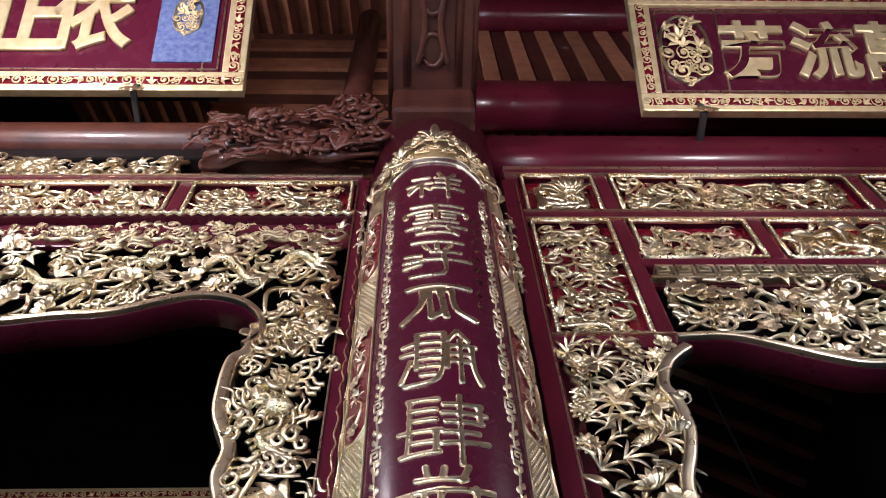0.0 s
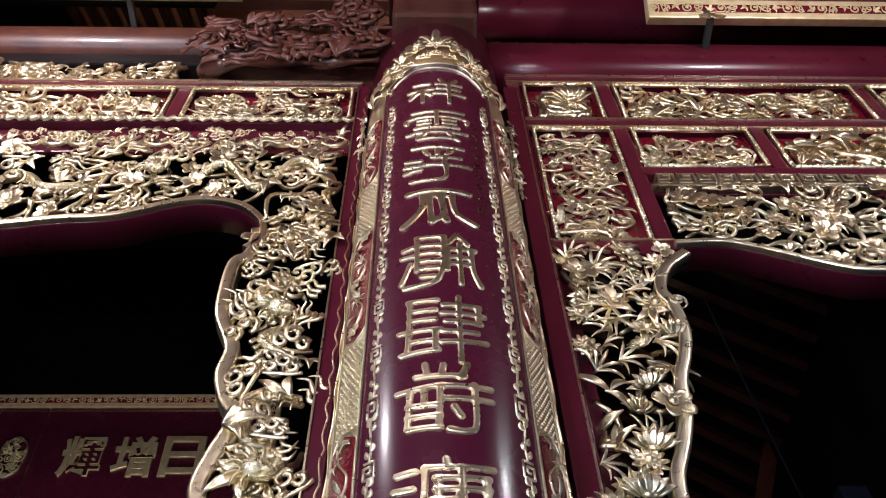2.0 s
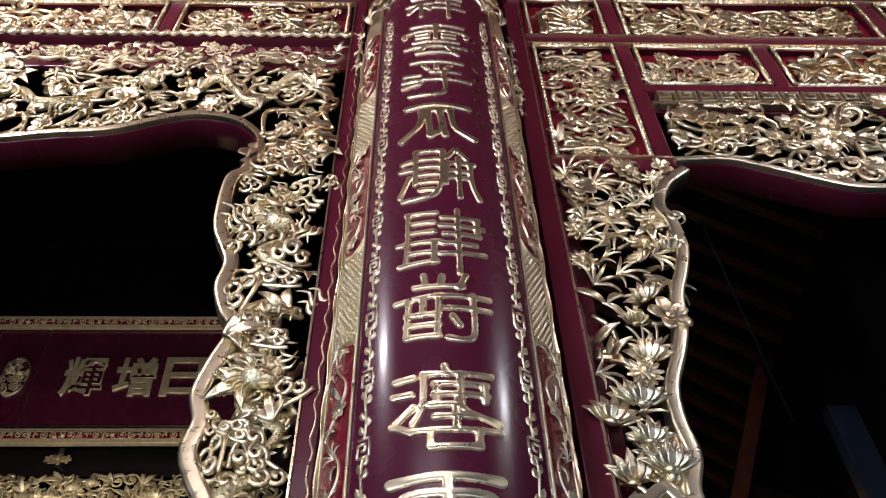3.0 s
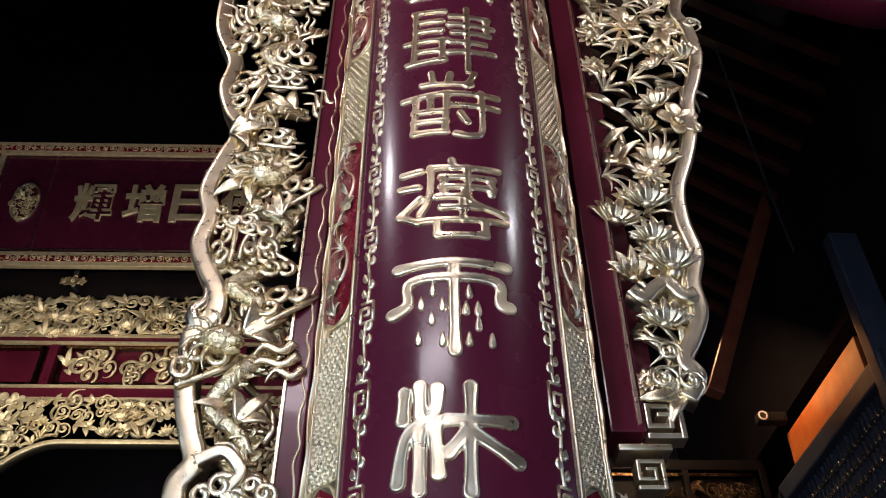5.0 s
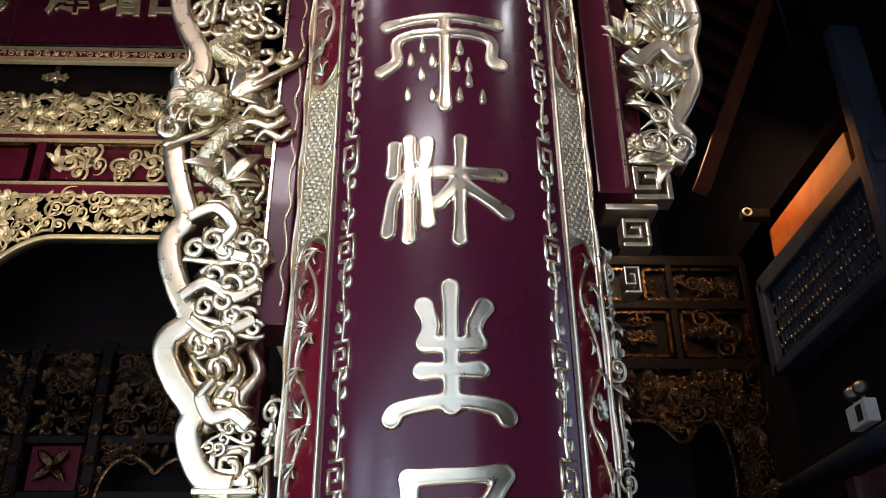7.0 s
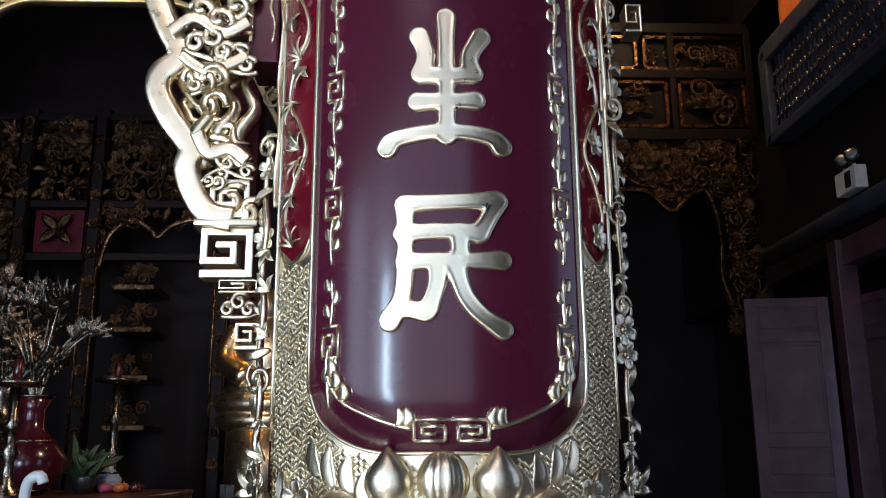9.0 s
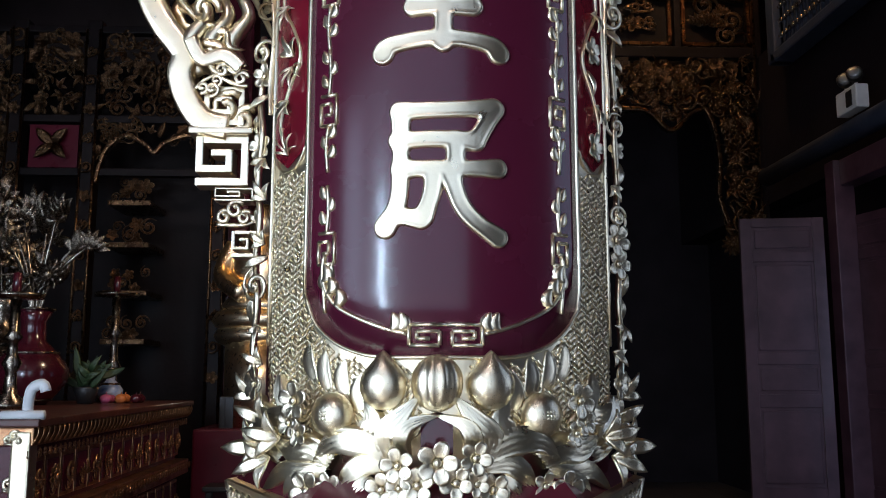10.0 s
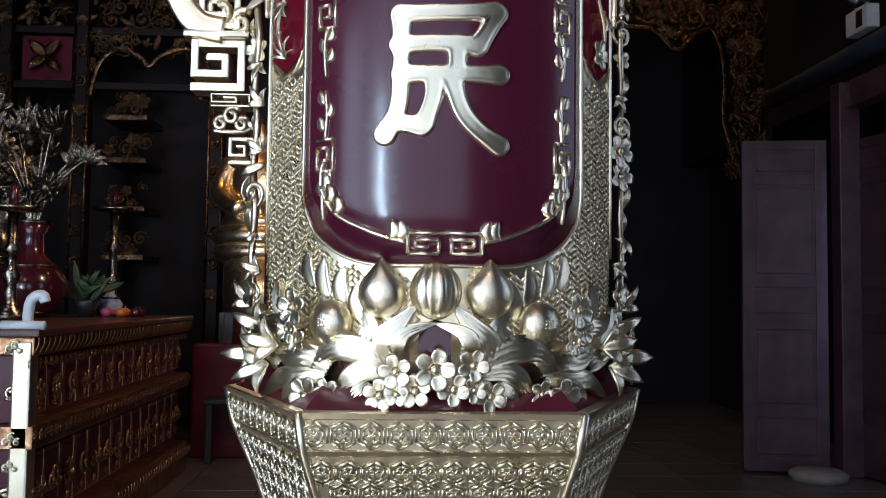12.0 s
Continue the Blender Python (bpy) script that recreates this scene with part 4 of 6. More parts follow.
def acanthus(pts, width, height, lift=0.0):
    """A fluted, curling leaf laid along points (u, z) of the board's face."""
    bm = bmesh.new()
    n = 6 * len(pts)
    P = smooth_path([(p[0], p[1], 0) for p in pts], n)
    prof = ((-1, 0), (-0.92, 0.62), (-0.66, 0.80), (-0.5, 0.52), (-0.3, 0.92), (-0.1, 0.66), (0.1, 1.0), (0.34, 0.66), (0.5, 0.86), (0.72, 0.5), (0.92, 0.62), (1, 0))
    rows = []
    for i, p in enumerate(P):
        f = i / n
        t = (P[min(i + 1, n)] - P[max(i - 1, 0)]).normalized()
        w = width * (0.30 + 0.85 * math.sin(math.pi * min(1.0, f * 0.80 + 0.12))) * (1 - f ** 5) + 0.0006
        d = lift + height * (0.6 + 0.4 * math.sin(math.pi * f))
        rows.append([bm.verts.new(cyl(p.x - t.y * w * a, p.y + t.x * w * a, d * b)) for a, b in prof])
    for a, b in zip(rows, rows[1:]):
        for j in range(len(prof) - 1):
            bm.faces.new((a[j], a[j + 1], b[j + 1], b[j]))
    part("acanthus_leaf", bm, PALE, board)


for side in (-1, 1):
    at = lambda *pts: [(U0 + side * u, z) for u, z in pts]
    for pts, w, h, lift in (
        (at((0.150, 1.250), (0.158, 1.285), (0.148, 1.325)), 0.016, 0.007, 0.0),
        (at((0.185, 1.275), (0.195, 1.315), (0.185, 1.350)), 0.016, 0.007, 0.0),
        (at((0.225, 1.290), (0.238, 1.330), (0.232, 1.368)), 0.016, 0.007, 0.0),
        (at((0.262, 1.310), (0.278, 1.345), (0.276, 1.385)), 0.015, 0.007, 0.0),
        (at((0.100, 1.155), (0.128, 1.20), (0.120, 1.235), (0.137, 1.268)), 0.022, 0.040, 0.0),
        (at((0.085, 1.155), (0.098, 1.20), (0.070, 1.235), (0.032, 1.278)), 0.021, 0.055, 0.0),
        (at((0.058, 1.165), (0.066, 1.195), (0.050, 1.225), (-0.004, 1.243)), 0.015, 0.062, 0.0),
        (at((0.075, 1.158), (0.135, 1.190), (0.195, 1.190), (0.240, 1.150)), 0.026, 0.052, 0.0),
        (at((0.080, 1.143), (0.130, 1.150), (0.165, 1.125), (0.185, 1.078)), 0.020, 0.048, 0.0),
        (at((0.205, 1.150), (0.250, 1.175), (0.300, 1.170), (0.350, 1.195)), 0.028, 0.046, 0.0),
        (at((0.215, 1.135), (0.270, 1.130), (0.330, 1.125), (0.390, 1.085)), 0.020, 0.044, 0.0),
        (at((0.340, 1.15), (0.385, 1.18), (0.420, 1.22), (0.440, 1.275)), 0.024, 0.040, 0.0),
        (at((0.235, 1.135), (0.275, 1.120), (0.300, 1.095), (0.310, 1.068)), 0.018, 0.044, 0.0),
        (at((0.120, 1.128), (0.140, 1.105), (0.140, 1.080)), 0.014, 0.050, 0.0),
        (at((0.290, 1.215), (0.330, 1.235), (0.375, 1.235), (0.410, 1.26)), 0.020, 0.040, 0.0),
        (at((0.330, 1.24), (0.350, 1.28), (0.355, 1.32)), 0.014, 0.030, 0.0),
    ):
        acanthus(pts, w, h, lift)
    # leaves standing out past the column's edge
    for x, y, z, spin, size in ((0.395, 2.33, 1.235, 1.15, 0.058), (0.405, 2.30, 1.170, 1.60, 0.064), (0.385, 2.27, 1.135, 2.0, 0.055), (0.425, 2.40, 1.295, 0.65, 0.046), (0.365, 2.25, 1.20, 1.35, 0.055)):
        piece("gilt_leaf_spray", LIBP["gilt_leaf_spray"], board, Matrix.Translation((CX + side * x, y, z)) @ Matrix.Rotation(side * 0.55, 4, "Z") @ Matrix.Rotation(side * spin, 4, "Y") @ Matrix.Scale(size, 4))
    for u, z, size in ((0.238, 1.098, 0.042), (0.192, 1.108, 0.030), (0.272, 1.268, 0.040), (0.262, 1.205, 0.028), (0.095, 1.107, 0.034), (0.285, 1.225, 0.03), (0.40, 1.30, 0.036)):
        piece("gilt_blossom", LIBP["gilt_blossom"], board, cyl_pose(U0 + side * u, z, 0.045, u * 21 + side, size))
for q, (u, z, size) in enumerate(((0.0, 1.158, 0.043), (-0.064, 1.153, 0.035), (0.062, 1.166, 0.034), (-0.032, 1.118, 0.034), (0.030, 1.122, 0.034), (-0.062, 1.112, 0.026), (0.064, 1.120, 0.026))):
    piece("gilt_blossom", LIBP["gilt_blossom"], board, cyl_pose(U0 + u, z, 0.062, q * 0.7, size))



# ---- carved brackets either side of the column ----
YF = 2.46


def edge_fn(pts):
    zs = np.array([p[1] for p in pts][::-1])
    xs = np.array([p[0] for p in pts][::-1])
    return lambda z: float(np.interp(z, zs, xs))


def ribbon(bm, pts, w, y0, y1, n=120):
    P = smooth_path([(p[0], p[1], 0) for p in pts], n)
    rows = []
    for i, p in enumerate(P):
        t = (P[min(i + 1, n)] - P[max(i - 1, 0)]).normalized()
        s = Vector((-t.y, t.x, 0))
        rows.append([bm.verts.new((p.x + s.x * w * e, y, p.y + s.y * w * e)) for e, y in ((1, y0 + 0.014), (0.95, y0 + 0.005), (0.87, y0 + 0.0016), (0.45, y0 + 0.0004), (-0.45, y0 + 0.0004), (-0.87, y0 + 0.0016), (-0.95, y0 + 0.005), (-1, y0 + 0.014), (-1, y1), (1, y1))])
    for r, q in zip(rows, rows[1:]):
        for j in range(10):
            bm.faces.new((r[j], r[(j + 1) % 10], q[(j + 1) % 10], q[j]))
    bm.faces.new(rows[0])
    bm.faces.new(rows[-1][::-1])
    return bm


def fret_box(parent, x0, x1, z0, z1, y, mat):
    """A square meander of flat gilt bars."""
    bm = bmesh.new()
    t = min(x1 - x0, z1 - z0) * 0.19
    w, h = x1 - x0, z1 - z0
    for q, (a, b) in enumerate((((0, 0), (1, 0)), ((1, 0), (1, 1)), ((1, 1), (0, 1)), ((0, 1), (0, 0.3)), ((0, 0.3), (0.66, 0.3)), ((0.66, 0.3), (0.66, 0.68)), ((0.66, 0.68), (0.33, 0.68)))):
        xa, xb = sorted((x0 + a[0] * w, x0 + b[0] * w))
        za, zb = sorted((z0 + a[1] * h, z0 + b[1] * h))
        e = 0.0012 * q
        add_box(bm, xa - t / 2 + e * 0.2, xb + t / 2 - e * 0.2, y - e, y + 0.06 - e, za - t / 2 + e * 0.2, zb + t / 2 - e * 0.2, 0.003)
    part("gilt_meander", bm, mat, parent, "", False)


def dragon(parent, path, r, mat, head):
    path = [(x, y + 0.05, z) for x, y, z in path]
    bm = bmesh.new()
    add_tube(bm, smooth_path(path, 70), lambda f: r * (0.35 + 0.65 * math.sin(math.pi * min(1, f * 0.8 + 0.2)) ** 0.7), 9)
    P = smooth_path(path, 60)
    for i in range(6, 58, 2):
        p, t = P[i], (P[i + 1] - P[i - 1]).normalized()
        s = Vector((-t.z, 0, t.x))
        add_leaf(bm, p + s * r * 0.6, math.atan2(s.z, s.x) + 0.5, r * 1.1, r * 0.3, 0.2, 0.5, 3)
    h = Vector(head)
    add_ball(bm, h, r * 1.5, 1.2, 0.9, 0.95, 12, 9)
    add_ball(bm, h + Vector((r * 1.3, -r * 0.3, -r * 0.5)), r * 0.9, 1.2, 0.9, 0.7, 10, 7)
    add_ball(bm, h + Vector((r * 1.2, -r * 0.2, -r * 1.3)), r * 0.7, 1.3, 0.8, 0.4, 10, 7)
    for k in range(7):
        a = 1.2 + k * 0.5
        add_tube(bm, smooth_path([h, h + Vector((r * 2.2 * math.cos(a), -r * 0.5, r * 2.2 * math.sin(a))), h + Vector((r * 3.4 * math.cos(a + 0.25), -r * 0.2, r * 3.4 * math.sin(a + 0.25)))], 7), lambda f: r * 0.3 * (1 - f) + 0.002, 5)
    part("carved_dragon", bm, mat, parent, "scaled gilt carving")


LEFT_EDGE = ((-0.835, 5.06), (-0.85, 4.90), (-0.905, 4.83), (-0.908, 4.62), (-0.888, 4.46), (-0.815, 4.27), (-0.825, 4.12), (-0.787, 3.99), (-0.735, 3.89), (-0.778, 3.73), (-0.806, 3.585), (-0.778, 3.47), (-0.795, 3.355), (-0.761, 3.26), (-0.709, 3.16), (-0.706, 3.07), (-0.755, 3.005), (-0.75, 2.90), (-0.74, 2.804), (-0.709, 2.69), (-0.68, 2.60), (-0.713, 2.54), (-0.708, 2.475), (-0.678, 2.395), (-0.640, 2.31), (-0.682, 2.262), (-0.684, 2.21), (-0.649, 2.141), (-0.600, 2.073), (-0.606, 2.02), (-0.584, 1.956), (-0.546, 1.907), (-0.490, 1.893))
RIGHT_EDGE = ((1.13, 4.93), (1.01, 4.81), (0.952, 4.65), (0.98, 4.54), (0.985, 4.37), (0.952, 4.23), (0.90, 4.08), (0.878, 3.92), (0.835, 3.77), (0.778, 3.62), (0.766, 3.47), (0.782, 3.33), (0.750, 3.21), (0.752, 3.10), (0.71, 3.0), (0.672, 2.93), (0.700, 2.872), (0.66, 2.80))
SETS = (
    ("left", -1, LEFT_EDGE, LIB, GOLD, ("gilt_cloud", "gilt_flame", "gilt_cloud", "gilt_leaf_spray", "gilt_flame"), -0.475, 1.95, 5.3),
    ("right", 1, RIGHT_EDGE, LIB, GOLD, ("gilt_chrysanthemum", "gilt_blossom", "bamboo_spray", "gilt_leaf_spray", "bamboo_spray", "gilt_leaf", "gilt_lotus"), 0.50, 2.78, 4.98),
)
for name, side, edge, lib, mat, kinds, post_x, zlo, zhi in SETS:
    br = thing("carved_bracket", "gilded openwork %s carving with scalloped edge" % ("dragon and cloud" if side < 0 else "flower and bamboo"), "carved bracket", "brackets beside the column")
    part("scalloped_edge", ribbon(bmesh.new(), edge, 0.031 if side < 0 else 0.027, YF - 0.05, YF + 0.02, 220), PALE if side > 0 else GOLD, br, "smooth gilt edge band")
    ef = edge_fn(edge)
    if side < 0:
        inside = lambda x, z: ef(z) + 0.035 < x < -0.475
        bx = (-0.95, -0.47, zlo, zhi)
    else:
        inside = lambda x, z: 0.555 < x < ef(z) - 0.03
        bx = (0.52, 1.1, zlo, zhi)
    strew(br, lib, inside, bx, 0.118 if side < 0 else 0.10, 0.080 if side < 0 else 0.074, kinds, 3 + side, YF, 0.4)
    vine(br, mat, inside, bx, 9, 0.016, 8 + side, YF + 0.02)
    if side < 0:
        dragon(br, [(-0.60, YF - 0.04, 4.75), (-0.76, YF - 0.09, 4.60), (-0.62, YF - 0.05, 4.45), (-0.70, YF - 0.1, 4.30), (-0.55, YF - 0.05, 4.22)], 0.030, SCALE, (-0.66, YF - 0.08, 4.47))
        dragon(br, [(-0.52, YF - 0.04, 4.02), (-0.70, YF - 0.09, 3.98), (-0.69, YF - 0.05, 3.82), (-0.56, YF - 0.05, 3.72), (-0.66, YF - 0.08, 3.55), (-0.53, YF - 0.06, 3.45), (-0.60, YF - 0.07, 3.33)], 0.030, SCALE, (-0.62, YF - 0.08, 3.62))
        dragon(br, [(-0.53, YF - 0.04, 3.30), (-0.66, YF - 0.09, 3.18), (-0.55, YF - 0.06, 3.10), (-0.52, YF - 0.05, 2.98), (-0.60, YF - 0.10, 2.86), (-0.66, YF - 0.08, 2.76), (-0.57, YF - 0.07, 2.68), (-0.56, YF - 0.06, 2.56)], 0.032, SCALE, (-0.66, YF - 0.09, 2.95))
        for x, z, size, spin in ((-0.60, 2.50, 0.075, 0.1), (-0.54, 2.42, 0.080, 3.0), (-0.56, 2.33, 0.070, 0.3), (-0.50, 2.50, 0.060, 1.2), (-0.57, 2.24, 0.052, -0.4), (-0.50, 2.29, 0.060, 0.2), (-0.48, 2.02, 0.045, 0.4), (-0.53, 1.99, 0.035, 2.6), (-0.66, 3.42, 0.06, 0.5), (-0.60, 3.82, 0.07, 0.2), (-0.60, 4.14, 0.08, 0.1)):
            piece("gilt_cloud", LIBP["gilt_cloud"], br, Matrix.Translation((x, YF - 0.05, z)) @ Matrix.Rotation(spin, 4, "Y") @ Matrix.Diagonal((size, size * 0.8, size, 1)))
        for pts, w in ((((-0.67, 2.59), (-0.60, 2.62), (-0.55, 2.56), (-0.58, 2.50), (-0.50, 2.47)), 0.017), (((-0.66, 2.36), (-0.60, 2.40), (-0.53, 2.36), (-0.47, 2.39)), 0.016), (((-0.63, 2.30), (-0.56, 2.26), (-0.47, 2.30)), 0.015), (((-0.58, 2.10), (-0.55, 2.05), (-0.50, 2.06), (-0.46, 2.03)), 0.018)):
            part("cloud_band", ribbon(bmesh.new(), pts, w, YF - 0.07, YF - 0.01, 40), PALE, br)
        spike = bmesh.new()
        add_tube(spike, smooth_path([(-0.735, YF - 0.03, 3.01), (-0.765, YF - 0.04, 3.08), (-0.735, YF - 0.04, 3.13), (-0.752, YF - 0.04, 3.20)], 16), lambda f: 0.030 * (1 - f) ** 0.7 + 0.002, 7, 0.7)
        part("horn_flame", spike, PALE, br)
        add = bmesh.new()
        for x, t in ((-0.565, 2.285), (-0.515, 2.30), (-0.467, 2.27)):
            add_tube(add, smooth_path([(x, YF, 2.03), (x - 0.026, YF - 0.03, 2.10), (x + 0.016, YF - 0.03, 2.17), (x - 0.014, YF - 0.02, 2.24), (x + 0.004, YF - 0.01, t)], 16), lambda f: 0.026 * (1 - f) ** 0.8 + 0.003, 7)
        part("tall_flame", add, PALE, br)
        part("scroll_shelf", box_bm(-0.58, -0.43, YF - 0.05, YF + 0.05, 1.875, 1.892, 0.004), PALE, br)
        fret_box(br, -0.555, -0.45, 1.765, 1.865, YF - 0.03, PALE)
        fret_box(br, -0.515, -0.43, 1.722, 1.748, YF - 0.03, PALE)
        fret_box(br, -0.470, -0.42, 1.592, 1.645, YF - 0.03, PALE)
        fret_box(br, -0.54, -0.46, 1.905, 1.985, YF - 0.04, PALE)
        piece("gilt_cloud", LIBP["gilt_cloud"], br, Matrix.Translation((-0.47, YF - 0.02, 1.685)) @ Matrix.Scale(0.045, 4))
    else:
        fret_box(br, 0.540, 0.632, 2.690, 2.780, YF - 0.03, PALE)
        fret_box(br, 0.490, 0.556, 2.540, 2.612, YF - 0.03, PALE)
        fret_box(br, 0.478, 0.515, 2.400, 2.470, YF - 0.03, PALE)
        part("scroll_shelf", box_bm(0.44, 0.585, YF - 0.05, YF + 0.05, 2.635, 2.655, 0.004), PALE, br)
        for x, z, size in ((0.675, 2.85, 0.045), (0.60, 2.86, 0.05), (0.63, 2.95, 0.045), (1.0, 4.56, 0.045)):
            piece("gilt_curl", LIBP["gilt_curl"], br, Matrix.Translation((x, YF - 0.04, z)) @ Matrix.Scale(size, 4))
        for x, z, size in ((0.655, 3.56, 0.085), (0.65, 3.40, 0.07), (0.69, 3.30, 0.085), (0.63, 3.07, 0.075)):
            piece("gilt_lotus", LIBP["gilt_lotus"], br, Matrix.Translation((x, YF - 0.06, z)) @ Matrix.Scale(size, 4))
        part("lotus_leaf", ribbon(bmesh.new(), [(0.545, 3.16), (0.58, 3.13), (0.62, 3.17), (0.66, 3.19), (0.70, 3.14), (0.74, 3.15)], 0.022, YF - 0.08, YF - 0.02, 40), PALE, br)
    post = thing("frame_post", "dark red lacquered upright post with a fine gilt line", "post", "posts beside the column")
    x0, x1 = (-0.475, -0.40) if side < 0 else (0.43, 0.53)
    part("upright", box_bm(x0, x1, YF - 0.03, YF + 0.12, 2.3 if side < 0 else 2.70, 6.75, 0.006), LACQ, post, "", False)
    bm = bmesh.new()
    for x in ((x0 + 0.002,) if side < 0 else (x1 - 0.02,)):
        add_box(bm, x, x + 0.008, YF - 0.040, YF - 0.028, 2.35 if side < 0 else 2.72, 6.7)
    part("gilt_line", bm, GOLD, post, "", False)
    if side < 0:
        bm = bmesh.new()
        add_stroke(bm, [(-0.4165 + 0.007 * math.sin(i * 2.3), 2.35 + i * 0.05) for i in range(86)], 0.0042, 0.006, lambda u, v, d: Vector((u, YF - 0.029 - d, v)), 260)
        part("gilt_vine", bm, GOLD, post)


# ---- carved transoms between the columns ----
def gilt_frame(parent, x0, x1, z0, z1, w, y):
    """A scalloped gilt inner edging of a panel."""
    bm = bmesh.new()
    for xa, xb, za, zb in ((x0, x1, z0, z0 + w), (x0, x1, z1 - w, z1), (x0, x0 + w, z0, z1), (x1 - w, x1, z0, z1)):
        add_box(bm, xa, xb, y - 0.012, y + 0.01, za, zb)
        horiz = (xb - xa) > (zb - za)
        n = int(((xb - xa) if horiz else (zb - za)) / (w * 1.6))
        for i in range(n):
            f = (i + 0.5) / n
            x = xa + (xb - xa) * f if horiz else (xa + xb) / 2
            z = (za + zb) / 2 if horiz else za + (zb - za) * f
            add_ball(bm, (x, y - 0.012, z), w * 0.62, 1, 0.6, 1, 6, 4)
    part("gilt_edging", bm, GOLD, parent)


def carved_panel(parent, x0, x1, z0, z1, y, lib, mat, kinds, seed, size=0.06, step=0.085, rail=0.020, ground=REDIN):
    parent = part("carved_panel", box_bm(x0, x1, y + 0.06, y + 0.085, z0, z1, 0), ground, parent, "", False)
    gilt_frame(parent, x0, x1, z0, z1, rail, y + 0.01)
    q = rail + size * 0.5
    inside = lambda x, z: x0 + q < x < x1 - q and z0 + q < z < z1 - q
    strew(parent, lib, inside, (x0 + q, x1 - q, z0 + q, z1 - q), step, size, kinds, seed, y + 0.05)
    vine(parent, mat, inside, (x0 + q, x1 - q, z0 + q, z1 - q), max(3, int((x1 - x0) * (z1 - z0) * 60)), size * 0.18, seed, y + 0.05)


def rail(parent, x0, x1, z0, z1, y, mat=LACQ, name="rail", d=0.12):
    return part(name, box_bm(x0, x1, y, y + d, z0, z1, 0.012), mat, parent, "", False)


def gold_line(parent, x0, x1, z, y, t=0.014):
    part("gilt_moulding", box_bm(x0, x1, y - 0.012, y + 0.02, z - t / 2, z + t / 2, 0.003), GOLD, parent, "", False)


FLORA = ("gilt_blossom", "gilt_leaf_spray", "gilt_curl", "gilt_leaf", "gilt_bird", "gilt_chrysanthemum")
FAUNA = ("gilt_cloud", "gilt_curl", "gilt_flame", "gilt_leaf_spray", "gilt_cloud")

# east transom
te = thing("carved_transom", "dark red lacquered transom with gilded flower and bird panels", "transom", "transoms between the columns")
XR = 4.0
for z0, z1 in ((6.90, 6.99), (6.27, 6.36), (4.97, 5.07)):
    rail(te, 0.45 if z0 > 6 else 0.5, XR if z0 > 5 else 1.13, z0, z1, YF)
rail(te, 1.10, XR, 5.72, 5.80, YF)
for x, z0, z1 in ((0.46, 5.02, 6.95), (1.04, 5.02, 6.95), (2.70, 6.3, 6.95), (1.84, 5.76, 6.3), (3.5, 5.76, 6.95)):
    rail(te, x, x + 0.085, z0, z1, YF + 0.006, name="stile", d=0.11)
carved_panel(te, 0.56, 1.03, 6.37, 6.89, YF, LIB, GOLD, ("gilt_lotus",), 1, 0.12, 0.30)
carved_panel(te, 1.14, 2.69, 6.37, 6.89, YF, LIB, GOLD, FAUNA, 2, 0.08, 0.145)
carved_panel(te, 2.80, 3.98, 6.37, 6.89, YF, LIB, GOLD, FAUNA, 3, 0.08, 0.145)
carved_panel(te, 0.56, 1.03, 5.08, 6.26, YF, LIB, GOLD, FLORA, 4, 0.066, 0.115)
carved_panel(te, 1.14, 1.83, 5.81, 6.26, YF, LIB, GOLD, FLORA, 5, 0.066, 0.12)
carved_panel(te, 1.94, 3.48, 5.81, 6.26, YF, LIB, GOLD, ("gilt_bird", "gilt_leaf_spray", "gilt_leaf"), 6, 0.12, 0.16)
for z in (6.995, 6.895, 6.365, 6.265):
    gold_line(te, 0.46, XR, z, YF)
gold_line(te, 0.5, 1.12, 5.075, YF)
# meander band and hanging valance
for i in range(26):
    fret_box(te, 1.17 + i * 0.11, 1.255 + i * 0.11, 5.615, 5.70, YF - 0.01, PALE)
rail(te, 1.12, XR, 5.58, 5.72, YF + 0.05, name="band_board", d=0.03)
gold_line(te, 1.12, XR, 5.585, YF, 0.02)
low = lambda x: 4.99 + 0.03 * math.sin((x - 1.0) * 5.0) - 0.16 * max(0, min(1, (x - 1.35) / 0.5)) + 0.05 * max(0, min(1, (x - 2.1) / 0.6))
inside = lambda x, z: 1.15 < x < XR and low(x) + 0.06 < z < 5.55
strew(te, LIB, inside, (1.15, 3.6, 4.75, 5.58), 0.125, 0.072, ("gilt_blossom", "gilt_leaf_spray", "gilt_bird", "gilt_blossom", "gilt_curl", "bamboo_spray"), 21, YF)
vine(te, PALE, inside, (1.15, 3.2, 4.75, 5.55), 46, 0.014, 22, YF + 0.02)
part("scalloped_edge", ribbon(bmesh.new(), [(x, low(x)) for x in np.linspace(1.1, 3.9, 30)], 0.016, YF - 0.05, YF - 0.02, 90), PALE, te, "", False)
part("edge_soffit", ribbon(bmesh.new(), [(x, low(x)) for x in np.linspace(1.1, 3.9, 30)], 0.018, YF - 0.02, YF + 0.12, 90), LACQ, te, "dark red lacquered soffit")
part("bracket_board", box_bm(0.53, 0.60, YF + 0.05, YF + 0.09, 2.75, 4.97, 0), LACQ, te, "", False)

# west transom
tw = thing("carved_transom", "dark red lacquered transom with gilded panels and a dragon valance", "transom", "transoms between the columns")
XL = -4.6
rail(tw, XL, -0.45, 6.78, 6.86, YF)
rail(tw, XL, -0.45, 6.30, 6.35, YF)
for x in (-1.60, -3.2):
    rail(tw, x, x + 0.085, 6.33, 6.80, YF + 0.006, name="stile", d=0.11)
